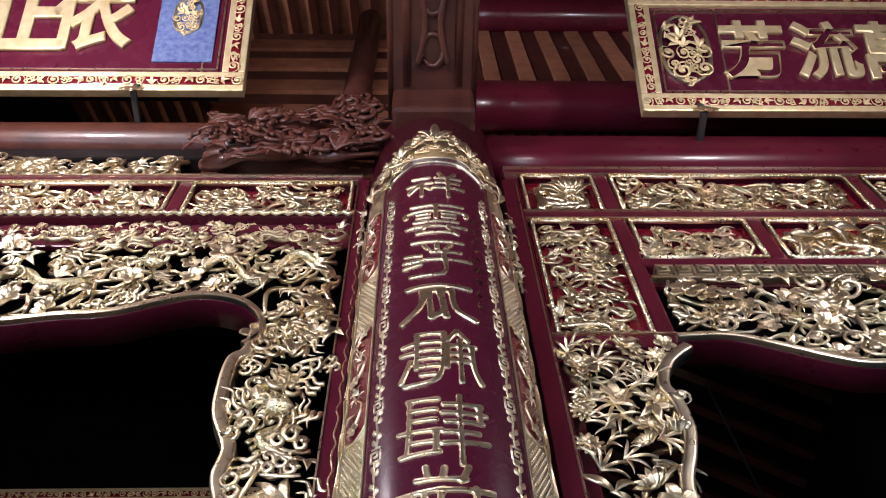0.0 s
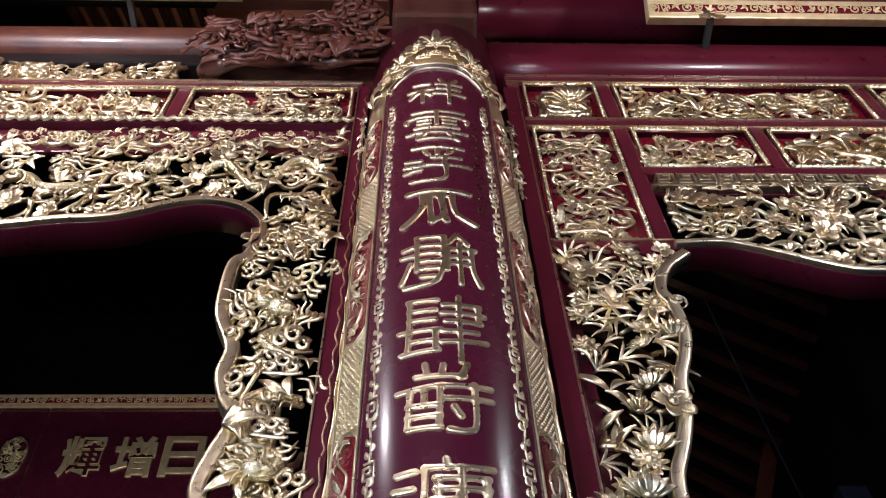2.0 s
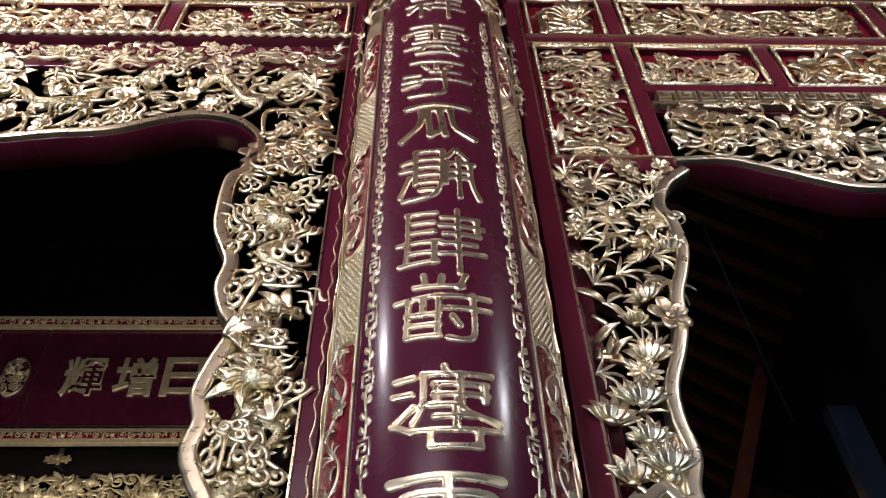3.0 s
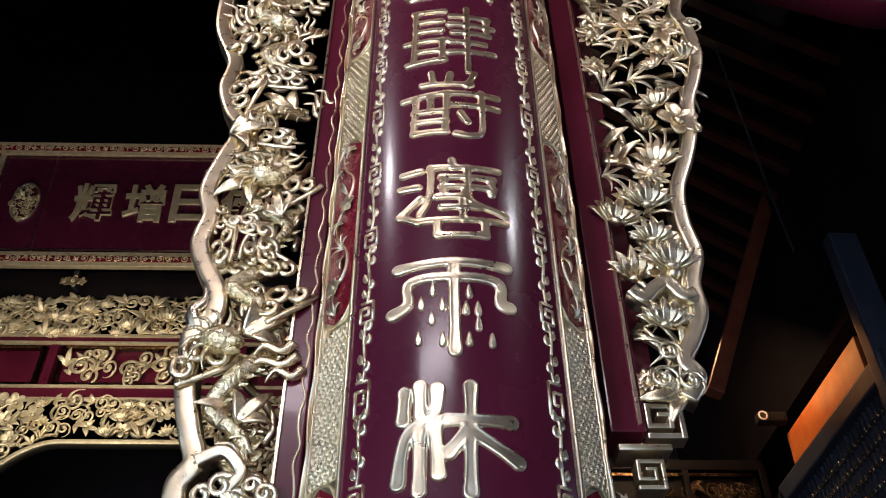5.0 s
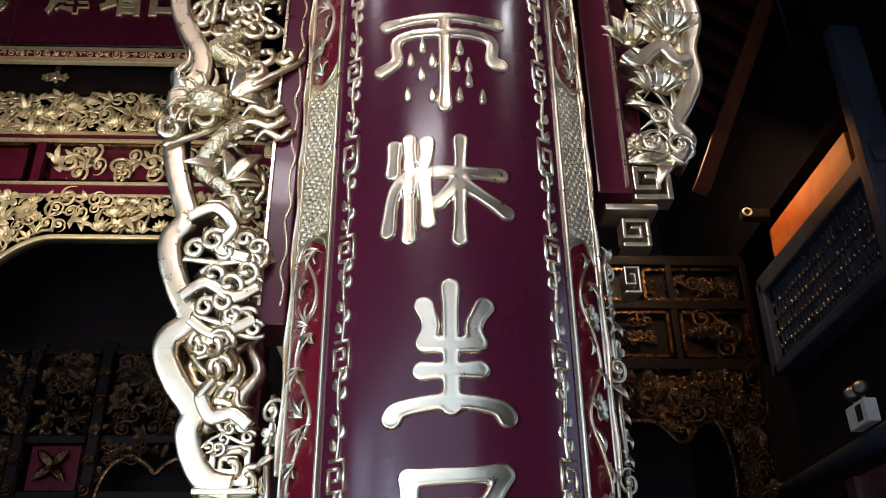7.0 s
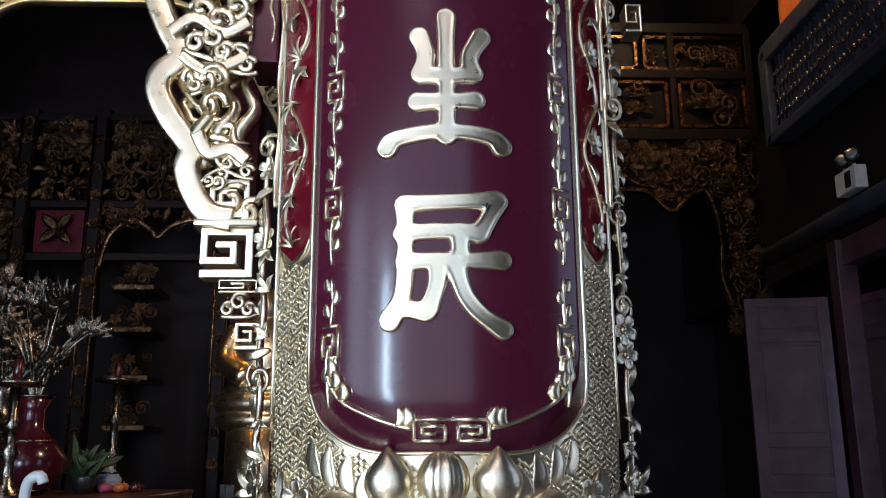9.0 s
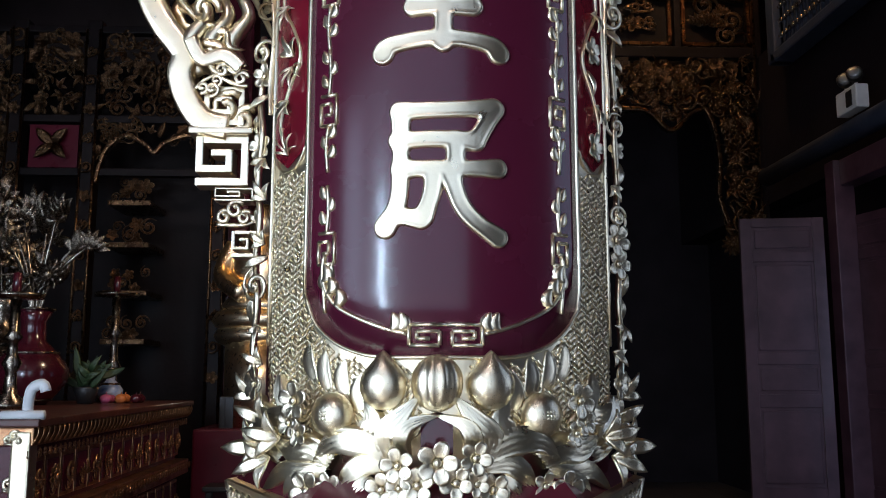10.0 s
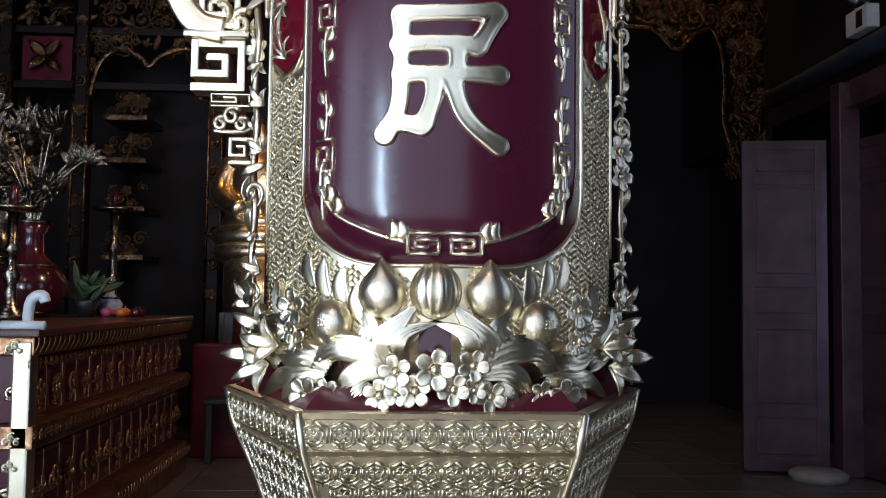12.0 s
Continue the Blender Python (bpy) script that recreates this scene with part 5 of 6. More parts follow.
for x0, x1, s in ((-1.51, -0.5, 31), (-3.10, -1.61, 32), (-4.6, -3.21, 33)):
    carved_panel(tw, x0, x1, 6.36, 6.77, YF, LIB, GOLD, FAUNA, s, 0.07, 0.125)
gold_line(tw, XL, -0.45, 6.865, YF, 0.02)
gold_line(tw, XL, -0.45, 6.775, YF)
bm = bmesh.new()
for i in range(60):
    add_stroke(bm, [(XL + i * 0.07, 6.325), (XL + i * 0.07 + 0.035, 6.285), (XL + i * 0.07 + 0.07, 6.325)], 0.011, 0.02, lambda u, v, d: Vector((u, YF - 0.012 - d, v)), 4)
part("wave_moulding", bm, PALE, tw)
rail(tw, XL, -0.45, 6.02, 6.29, YF + 0.05, name="band_board", d=0.03)
strew(tw, LIB, lambda x, z: x < -0.5, (XL, -0.5, 6.10, 6.24), 0.075, 0.045, ("gilt_curl", "gilt_cloud", "gilt_leaf_spray"), 35, YF + 0.03)
bm = bmesh.new()
for i in range(30):
    x = -0.5 - i * 0.14
    add_stroke(bm, [(x, 6.05), (x - 0.035, 6.0 - 0.05 * (i % 4 == 1)), (x - 0.105, 6.0 - 0.05 * (i % 4 == 1)), (x - 0.14, 6.05)], 0.013, 0.02, lambda u, v, d: Vector((u, YF - d, v)), 6)
part("scalloped_moulding", bm, GOLD, tw)
EDGE_W = ((-4.6, 5.1), (-3.2, 5.02), (-2.5, 5.10), (-2.06, 5.15), (-1.80, 5.20), (-1.55, 5.23), (-1.31, 5.34), (-1.15, 5.38), (-0.97, 5.33), (-0.86, 5.22), (-0.82, 5.12), (-0.82, 5.03), (-0.88, 4.95))
part("scalloped_edge", ribbon(bmesh.new(), EDGE_W, 0.018, YF - 0.05, YF - 0.02, 120), GOLD, tw, "", False)
part("edge_soffit", ribbon(bmesh.new(), EDGE_W, 0.020, YF - 0.02, YF + 0.14, 120), LACQ, tw, "dark red lacquered soffit")

wx, wz = np.array([p[0] for p in EDGE_W[:10]]), np.array([p[1] for p in EDGE_W[:10]])
inside = lambda x, z: x < -0.5 and z < 5.98 and z > (np.interp(x, wx, wz) + 0.06 if x < -0.86 else 4.9)
strew(tw, LIB, inside, (-3.6, -0.48, 4.9, 6.0), 0.135, 0.074, ("gilt_cloud", "gilt_flame", "gilt_curl", "gilt_leaf_spray", "gilt_cloud", "gilt_blossom"), 41, YF)
vine(tw, GOLD, inside, (-3.0, -0.48, 5.0, 5.98), 46, 0.014, 42, YF + 0.02)
dragon(tw, [(-0.55, YF - 0.04, 5.62), (-0.72, YF - 0.1, 5.76), (-0.92, YF - 0.05, 5.55), (-1.12, YF - 0.1, 5.72), (-1.32, YF - 0.05, 5.52), (-1.50, YF - 0.1, 5.66)], 0.026, SCALE, (-1.45, YF - 0.08, 5.62))
dragon(tw, [(-1.75, YF - 0.04, 5.6), (-1.95, YF - 0.1, 5.46), (-2.15, YF - 0.05, 5.66), (-2.4, YF - 0.1, 5.42), (-2.7, YF - 0.05, 5.6)], 0.026, SCALE, (-2.3, YF - 0.1, 5.45))
# openwork frieze on top of the west transom
fr = thing("openwork_frieze", "gilded openwork scroll frieze standing on the transom", "frieze")
strew(fr, LIB, always, (-4.4, -1.72, 6.93, 7.20), 0.10, 0.07, ("gilt_curl", "gilt_leaf_spray", "gilt_curl", "gilt_flame"), 51, YF + 0.05)
vine(fr, GOLD, lambda x, z: -4.5 < x < -1.65 and 6.87 < z < 7.25, (-4.4, -1.7, 6.9, 7.22), 40, 0.017, 52, YF + 0.06)

# ---- beams, bracket arms and roof above ----
def beam(name, x0, x1, y, z, ry, rz, mat, label):
    bm = bmesh.new()
    n = 20
    rings = []
    for x in np.linspace(x0, x1, 8):
        rings.append([bm.verts.new((x, y + ry * math.copysign(abs(math.cos(a)) ** 0.8, math.cos(a)), z + rz * math.copysign(abs(math.sin(a)) ** 0.8, math.sin(a)))) for a in np.linspace(0, math.tau, n, endpoint=False)])
    for a, b in zip(rings, rings[1:]):
        for i in range(n):
            bm.faces.new((a[i], a[(i + 1) % n], b[(i + 1) % n], b[i]))
    bm.faces.new(rings[0])
    bm.faces.new(rings[-1])
    return tagged(part(name, bm, mat, None, label), label, "beam", "roof beams")


beam("roof_beam", 0.25, 4.0, 2.52, 7.22, 0.17, 0.22, LACQ, "rounded dark red lacquered tie beam on the columns")
beam("roof_beam", 0.25, 4.0, 2.62, 8.62, 0.2, 0.26, LACQ, "rounded dark red lacquered upper beam")
beam("roof_beam", -6.0, -0.25, 2.55, 7.58, 0.16, 0.16, BROWN, "rounded dark brown tie beam on the columns")
tagged(part("roof_beam", box_bm(-6.0, -1.5, 2.50, 2.62, 7.26, 7.42, 0.02), DARK, None, "", False), "flat dark wooden beam above the frieze", "beam", "roof beams")
beam("roof_beam", 0.2, 4.0, 2.6, 11.6, 0.2, 0.3, LACQ, "dark round purlin under the roof tiles")
beam("roof_beam", -6, -0.4, 3.4, 11.4, 0.16, 0.16, DARK, "dark round purlin under the roof tiles")

arm = thing("bracket_arm", "dark carved wooden bracket arm reaching out from the column head", "bracket arm")
part("body", box_bm(-0.275, 0.285, 0.6, 2.42, 7.46, 7.8, 0.02), BROWN, arm, "", False)
bm = bmesh.new()
for s in (-1, 1):
    add_tube(bm, [(s * 0.285, 0.7, 7.47), (s * 0.285, 2.3, 7.47)], 0.022, 6)
    add_tube(bm, [(s * 0.175, 0.7, 7.45), (s * 0.175, 2.05, 7.45)], 0.03, 6)
    add_tube(bm, smooth_path([(s * 0.06, 0.8, 7.44), (s * 0.12, 1.2, 7.43), (s * 0.05, 1.6, 7.43), (s * 0.10, 1.9, 7.44)], 20), 0.022, 6)
for y in (1.1, 1.45, 1.8):
    pts = [(0.075 * math.cos(a), y + 0.11 * math.sin(a), 7.44) for a in np.linspace(0, math.tau, 17)]
    add_tube(bm, pts, 0.02, 6)
part("carved_moulding", bm, BROWN, arm)
part("foot_block", box_bm(-0.27, 0.28, 2.08, 2.5, 7.10, 7.5, 0.03), BROWN, arm, "", False)
dg = thing("carved_corbel", "reddish carved wooden dragon corbel beside the column head", "corbel")
bm = box_bm(-1.55, -0.30, YF + 0.06, YF + 0.2, 6.90, 7.28, 0.03)
part("board", bm, CARVED, dg, "", False)
LIBW = motif_lib(CARVED)
strew(dg, LIBW, lambda x, z: z < 7.95 - 0.35 * (-x - 0.3), (-1.5, -0.35, 6.92, 7.85), 0.15, 0.13, ("gilt_cloud", "gilt_flame", "gilt_leaf_spray", "gilt_cloud"), 61, YF - 0.12)
for ob in list(dg.children):
    if ob.name.startswith("gilt"):
        ob.name = "carved_" + ob.data.name.split("_", 1)[1].split(".")[0]
bm = bmesh.new()
for i, z in enumerate((6.97, 7.10, 7.22, 7.36)):
    add_tube(bm, smooth_path([(-1.5, YF - 0.02, z), (-1.2, YF - 0.12, z - 0.07), (-0.95, YF - 0.06, z + 0.08), (-0.65, YF - 0.12, z - 0.06), (-0.35, YF - 0.1, z + 0.03)], 30), lambda f: 0.045 - 0.02 * f + 0.012 * math.sin(f * 19), 8)
part("carved_ridge", bm, CARVED, dg)
bp = thing("roof_post", "dark red short post with a square cap on the tie beam", "post")
bm = bmesh.new()
bmesh.ops.create_cone(bm, cap_ends=True, segments=20, radius1=0.12, radius2=0.12, depth=3.4, matrix=Matrix.Translation((-0.62, 2.6, 9.6)))
part("shaft", bm, BROWN, bp)
part("cap", box_bm(-0.82, -0.42, 2.42, 2.78, 7.74, 7.95, 0.02), BROWN, bp, "", False)

roof = thing("tiled_roof", "underside of a tiled roof with terracotta tiles on dark rafters", "roof", "", "structure")
me_r = mesh_of(box_bm(-0.045, 0.045, -0.06, 0.06, -4.4, 4.4, 0.008), BROWN, False, "rafter")
me_t = mesh_of(box_bm(-0.11, 0.11, -0.012, 0.012, -4.4, 4.4, 0.003), TERRA, False, "tile_course")
lean = Matrix.Rotation(radians(-58), 4, "X")
for i in range(38):
    x = -4.6 + i * 0.235
    piece("rafter", me_r, roof, Matrix.Translation((x, 2.4, 11.75)) @ lean)
    piece("tile_course", me_t, roof, Matrix.Translation((x + 0.117, 2.37, 11.86)) @ lean)
part("roof_cover", box_bm(-8, 4.2, -0.03, 0.03, -7, 8, 0, Matrix.Translation((0, 2.35, 12.02)) @ lean), DARK, roof, "", False)

inf = thing("slatted_infill", "terracotta and dark wooden slats closing the gap under the roof", "infill", "", "structure")
for i in range(22):
    part("slat", box_bm(0.36 + i * 0.165, 0.515 + i * 0.165, 2.74 - 0.02 * (i % 2), 2.80, 8.75, 11.6, 0.008), TERRA if i % 2 else BROWN, inf, "", False)
for i in range(11):
    part("slat", box_bm(-1.9, -0.30, 2.80 - 0.03 * (i % 2), 2.86, 7.75 + i * 0.34, 8.07 + i * 0.34, 0.008), TERRA if i % 2 else BROWN, inf, "", False)


# ---- plaques ----
def plaque(name, x0, x1, tall, at, lean_deg, chars, chars_x, label, field, glyph, scale=1.0):
    th = thing("name_plaque", label, "plaque", "hanging plaques")
    th.matrix_basis = Matrix.Translation(at) @ Matrix.Rotation(radians(lean_deg), 4, "X")
    b = 0.15 * scale
    part("field", box_bm(x0 + b, x1 - b, 0.02, 0.06, b, tall - b, 0), field, th, "dark crimson lacquer field", False)
    for nm, xa, xb, za, zb in (("frame_bottom", x0, x1, 0, b), ("frame_top", x0, x1, tall - b, tall), ("frame_side", x0, x0 + b, b, tall - b), ("frame_side", x1 - b, x1, b, tall - b)):
        side_of = part(nm, box_bm(xa, xb, -0.015, 0.07, za, zb, 0.01), PAINT, th, "", False)
        bm = box_bm(xa + b * 0.3, xb - b * 0.3, -0.021, 0.0, za + b * 0.3, zb - b * 0.3, 0.004) if xb - xa > zb - za else box_bm(xa + b * 0.3, xb - b * 0.3, -0.021, 0.0, za, zb, 0.004)
        part("frame_inlay", bm, REDIN, side_of, "red inlay of the frame", False)
        m0 = 0.5 * b
        n = int(max(xb - xa, zb - za) / (0.075 * scale))
        for i in range(n):
            f = (i + 0.5) / n
            px, pz = (xa + (xb - xa) * f, (za + zb) / 2) if xb - xa > zb - za else ((xa + xb) / 2, za + (zb - za) * f)
            k = ("gilt_curl", "gilt_cloud", "gilt_leaf_spray")[i % 3]
            piece(k, LIBF[k], side_of, Matrix.Translation((px, -0.018, pz)) @ Matrix.Rotation(i * 1.3, 4, "Y") @ Matrix.Scale(0.04 * scale, 4))
    bm = bmesh.new()
    e = b + 0.03 * scale
    for xa, xb, za, zb in ((x0 + e, x1 - e, e, e + 0.012), (x0 + e, x1 - e, tall - e - 0.012, tall - e), (x0 + e, x0 + e + 0.012, e, tall - e), (x1 - e - 0.012, x1 - e, e, tall - e)):
        add_box(bm, xa, xb, 0.008, 0.03, za, zb)
    part("gilt_fillet", bm, GOLD, th, "", False)
    for cx, ch in zip(chars_x, chars):
        cu = bpy.data.curves.new("glyph", "FONT")
        cu.body, cu.align_x, cu.extrude, cu.bevel_depth, cu.bevel_resolution, cu.offset = ch, "CENTER", 0.01, 0.014, 1, 0.016
        tmp = new("glyph", cu)
        me = bpy.data.meshes.new_from_object(tmp.evaluated_get(bpy.context.evaluated_depsgraph_get()))
        bpy.data.objects.remove(tmp)
        xs, ys = [v.co.x for v in me.vertices], [v.co.y for v in me.vertices]
        w, h = glyph * tall, (glyph + 0.04) * tall
        for v in me.vertices:
            v.co = Vector((cx + ((v.co.x - min(xs)) / (max(xs) - min(xs)) - 0.5) * w, 0.005 - v.co.z * 0.8, (0.48 - glyph / 2) * tall + (v.co.y - min(ys)) / (max(ys) - min(ys)) * h))
        me.materials.clear()
        me.materials.append(PAINT)
        ob = new("gilt_character", me)
        ob.parent = th
    return th


def medallion(th, x, z, s, tall):
    part("medallion_fillet", box_bm(x + s * 1.5, x + s * 1.5 + 0.012, 0.006, 0.03, 0.17, tall - 0.17, 0), GOLD, th, "", False)
    inside = lambda a, b: ((a - x) / (s * 0.95)) ** 2 + ((b - z) / (s * 1.75)) ** 2 < 1
    strew(th, LIBF, inside, (x - s, x + s, z - s * 1.7, z + s * 1.7), s * 0.5, s * 0.36, ("gilt_curl", "gilt_cloud", "gilt_leaf_spray"), 71, 0.01)
    part("medallion_ground", ribbon(bmesh.new(), [(x, z - s * 1.8), (x + s * 0.9, z - s), (x + s * 0.9, z + s), (x, z + s * 1.8), (x - s * 0.9, z + s), (x - s * 0.9, z - s), (x, z - s * 1.8)], 0.012, -0.005, 0.03, 60), PALE, th)


p_e = plaque("east", 1.43, 4.3, 1.10, (0, 2.18, 7.31), 33, "芳流萬", (2.28, 2.80, 3.30), "gilt-framed crimson name plaque tilted forward on the beam", PURPLE, 0.44)
medallion(p_e, 1.80, 0.55, 0.17, 1.10)
p_w = plaque("west", -4.6, -1.36, 1.45, (0, 2.22, 7.80), 33, "正依", (-3.05, -2.55), "brightly lit gilt-framed crimson name plaque with blue corner field", PURPLE, 0.44, 1.15)
part("blue_field", box_bm(-2.06, -1.62, 0.005, 0.03, 0.28, 1.2, 0), BLUE, p_w, "blue enamel corner field with gilt vase", False)
medallion(p_w, -1.84, 0.72, 0.10, 1.45)
for x, y, z in ((1.82, 2.16, 7.20), (-2.12, 2.20, 7.69)):
    hk = thing("plaque_hook", "small gilt flower hook with a black strap under the plaque", "hook", "plaque hooks")
    part("strap", box_bm(x - 0.02, x + 0.02, y - 0.03, y - 0.015, z + 0.02, z + 0.18, 0.002), BLACK, hk, "black iron strap", False)
    part("support", box_bm(x - 0.02, x + 0.02, y - 0.015, y + 0.3, z + 0.01, z + 0.05, 0.002), BLACK, hk, "", False)
    for dx, dz, s in ((0, 0, 0.055), (-0.055, 0.005, 0.04), (0.055, 0.005, 0.04)):
        piece("gilt_blossom", LIB["gilt_blossom"], hk, Matrix.Translation((x + dx, y - 0.03, z + dz)) @ Matrix.Scale(s, 4))


# ---- the inner hall behind ----
YI = 8.8
screen = thing("inner_screen", "aged gilded wooden screen with carved panels across the inner hall", "screen")
INNER_KINDS = ("gilt_curl", "gilt_leaf_spray", "gilt_blossom", "gilt_cloud", "gilt_leaf")


def far_panel(par, x0, x1, z0, z1, lib, kinds, seed, size=0.11, step=0.17, ground=LACQ):
    par = part("carved_panel", box_bm(x0, x1, YI + 0.1, YI + 0.13, z0, z1, 0), ground, par, "", False)
    bm = bmesh.new()
    for xa, xb, za, zb in ((x0, x1, z0, z0 + 0.035), (x0, x1, z1 - 0.035, z1), (x0, x0 + 0.035, z0, z1), (x1 - 0.035, x1, z0, z1)):
        add_box(bm, xa, xb, YI + 0.03, YI + 0.09, za, zb)
    part("gilt_edging", bm, DIMGOLD, par, "", False)
    q = size * 0.8
    strew(par, lib, lambda x, z: x0 + q < x < x1 - q and z0 + q < z < z1 - q, (x0 + q, x1 - q, z0 + q, z1 - q), step, size, kinds, seed, YI + 0.09)


for z0, z1 in ((7.26, 7.36), (6.52, 6.68)):
    rail(screen, -8.0, -1.2, z0, z1, YI)
    for z in (z0, z1):
        part("gilt_moulding", box_bm(-8, -1.2, YI - 0.02, YI + 0.02, z - 0.018, z + 0.018, 0.004), PAINT, screen, "", False)
rail(screen, -8.0, 3.55, 7.95, 8.36, YI + 0.05, DARK)
for x in (-6.0, -4.36, -2.2):
    rail(screen, x, x + 0.10, 6.6, 7.3, YI + 0.004, name="stile")
far_panel(screen, -5.85, -4.42, 6.72, 7.24, LIBF, ("gilt_lotus",), 3, 0.24, 0.95)
far_panel(screen, -4.22, -2.24, 6.72, 7.24, LIBF, ("gilt_leaf_spray", "gilt_cloud", "gilt_curl"), 4, 0.12, 0.15)
far_panel(screen, -2.06, -1.2, 6.72, 7.24, LIBF, INNER_KINDS, 5, 0.14, 0.24)
strew(screen, LIBF, always, (-5.9, -1.6, 7.46, 7.88), 0.16, 0.115, ("gilt_curl", "gilt_leaf_spray", "gilt_flame", "gilt_lotus"), 6, YI)
vine(screen, PAINT, lambda x, z: 7.38 < z < 7.95, (-5.9, -1.6, 7.40, 7.92), 50, 0.024, 7, YI + 0.03)
arch = lambda x: 5.98 - 1.5 * max(0, (-x - 3.9) / 1.3) ** 2 - 1.5 * max(0, (x + 2.6) / 1.3) ** 2
inside = lambda x, z: arch(x) + 0.09 < z < 6.5
strew(screen, LIBF, inside, (-5.6, -1.4, 4.9, 6.48), 0.155, 0.105, ("gilt_lotus", "gilt_leaf_spray", "gilt_curl", "gilt_blossom", "gilt_curl"), 8, YI)
vine(screen, PAINT, inside, (-5.6, -1.4, 5.0, 6.5), 80, 0.020, 9, YI + 0.03)
part("arched_edge", ribbon(bmesh.new(), [(x, arch(x)) for x in np.linspace(-5.3, -1.2, 26)], 0.028, YI - 0.06, YI + 0.06, 80), PAINT, screen)
for x in (-7.0, -1.75):
    part("upright", box_bm(x - 0.18, x + 0.18, YI + 0.02, YI + 0.38, 0, 7.3, 0.03), LACQ, screen, "", False)

# the side bay of the inner hall, beyond the column
bay = thing("inner_screen", "gilded lattice screen, coloured dim, with bamboo spandrels over a dark doorway", "screen")
# Bay rails and panel grounds go black; their shade is in the colour.
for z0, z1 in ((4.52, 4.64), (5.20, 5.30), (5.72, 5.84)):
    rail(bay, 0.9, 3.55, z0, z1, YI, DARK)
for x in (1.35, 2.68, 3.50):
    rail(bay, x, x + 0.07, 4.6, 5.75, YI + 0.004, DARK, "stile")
far_panel(bay, 1.44, 2.66, 4.66, 5.19, LIBO, INNER_KINDS, 12, ground=DARK)
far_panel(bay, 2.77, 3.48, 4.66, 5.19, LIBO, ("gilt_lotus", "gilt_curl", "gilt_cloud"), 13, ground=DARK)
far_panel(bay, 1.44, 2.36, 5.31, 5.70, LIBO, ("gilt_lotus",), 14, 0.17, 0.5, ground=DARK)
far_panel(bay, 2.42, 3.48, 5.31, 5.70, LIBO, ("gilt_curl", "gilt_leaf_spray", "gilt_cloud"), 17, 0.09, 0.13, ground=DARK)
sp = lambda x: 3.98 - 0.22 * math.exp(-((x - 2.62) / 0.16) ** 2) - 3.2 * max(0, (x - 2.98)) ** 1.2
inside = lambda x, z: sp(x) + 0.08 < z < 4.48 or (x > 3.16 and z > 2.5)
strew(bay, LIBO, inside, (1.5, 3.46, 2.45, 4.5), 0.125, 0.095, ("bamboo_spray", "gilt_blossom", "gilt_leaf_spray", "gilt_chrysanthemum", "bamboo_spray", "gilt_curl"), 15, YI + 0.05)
vine(bay, DIMGOLD, inside, (1.5, 3.45, 2.5, 4.5), 60, 0.018, 16, YI + 0.07)
part("scalloped_edge", ribbon(bmesh.new(), [(x, sp(x)) for x in np.linspace(1.4, 2.98, 24)] + [(3.06, 3.78), (3.10, 3.45), (3.08, 3.1), (3.16, 2.8), (3.22, 2.5)], 0.022, YI, YI + 0.08, 90), DIMGOLD, bay)
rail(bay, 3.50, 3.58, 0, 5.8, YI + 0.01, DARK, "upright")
part("gilt_line", box_bm(3.485, 3.50, YI - 0.02, YI + 0.02, 1.4, 5.2, 0), DIMGOLD, bay, "", False)
for x in (1.0,):
    part("upright", box_bm(x - 0.15, x + 0.15, YI + 0.02, YI + 0.35, 0, 7.3, 0.03), LACQ, bay, "", False)

# the name plaque of the inner hall
p_i = plaque("inner", -5.75, -1.9, 1.92, (0, YI - 0.22, 8.22), 7, "輝增日佛", (-4.26, -3.62, -3.02, -2.4), "dark gilt-framed crimson plaque with four gilt characters over the inner screen", PURPLE, 0.27, 1.35)
medallion(p_i, -5.12, 0.96, 0.16, 1.92)
hk = thing("plaque_hook", "small gilt flower hook under the inner plaque", "hook", "plaque hooks")
for dx, s in ((0, 0.09), (-0.1, 0.065), (0.1, 0.065)):
    piece("gilt_blossom", LIB["gilt_blossom"], hk, Matrix.Translation((-4.28 + dx, YI - 0.12, 8.06)) @ Matrix.Scale(s, 4))
part("strap", box_bm(-4.31, -4.25, YI - 0.12, YI + 0.06, 8.02, 8.24, 0.004), BLACK, hk, "", False)

# ---- shrine behind the altar ----
YS = 8.3
shrine = thing("shrine_screen", "tall dark shrine screen with dimmed gilt carving and arched niches", "shrine screen")
# Black board, pillars and rails carry the shrine's shade in their colour.
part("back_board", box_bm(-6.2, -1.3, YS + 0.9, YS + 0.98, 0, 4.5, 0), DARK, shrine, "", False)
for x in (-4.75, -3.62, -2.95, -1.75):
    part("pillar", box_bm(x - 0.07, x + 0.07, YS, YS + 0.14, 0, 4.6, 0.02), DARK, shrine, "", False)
    bm = bmesh.new()
    for s in (-1, 1):
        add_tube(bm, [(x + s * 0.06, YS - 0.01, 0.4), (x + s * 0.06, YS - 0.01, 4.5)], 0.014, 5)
    part("gilt_line", bm, DIMGOLD, shrine)
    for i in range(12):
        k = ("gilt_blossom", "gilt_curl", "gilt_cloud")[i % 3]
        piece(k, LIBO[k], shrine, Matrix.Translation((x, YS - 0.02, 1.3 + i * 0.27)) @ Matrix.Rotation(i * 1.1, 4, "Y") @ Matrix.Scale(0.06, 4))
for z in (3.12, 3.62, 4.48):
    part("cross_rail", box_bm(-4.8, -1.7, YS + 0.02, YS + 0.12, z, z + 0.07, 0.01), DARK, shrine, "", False)
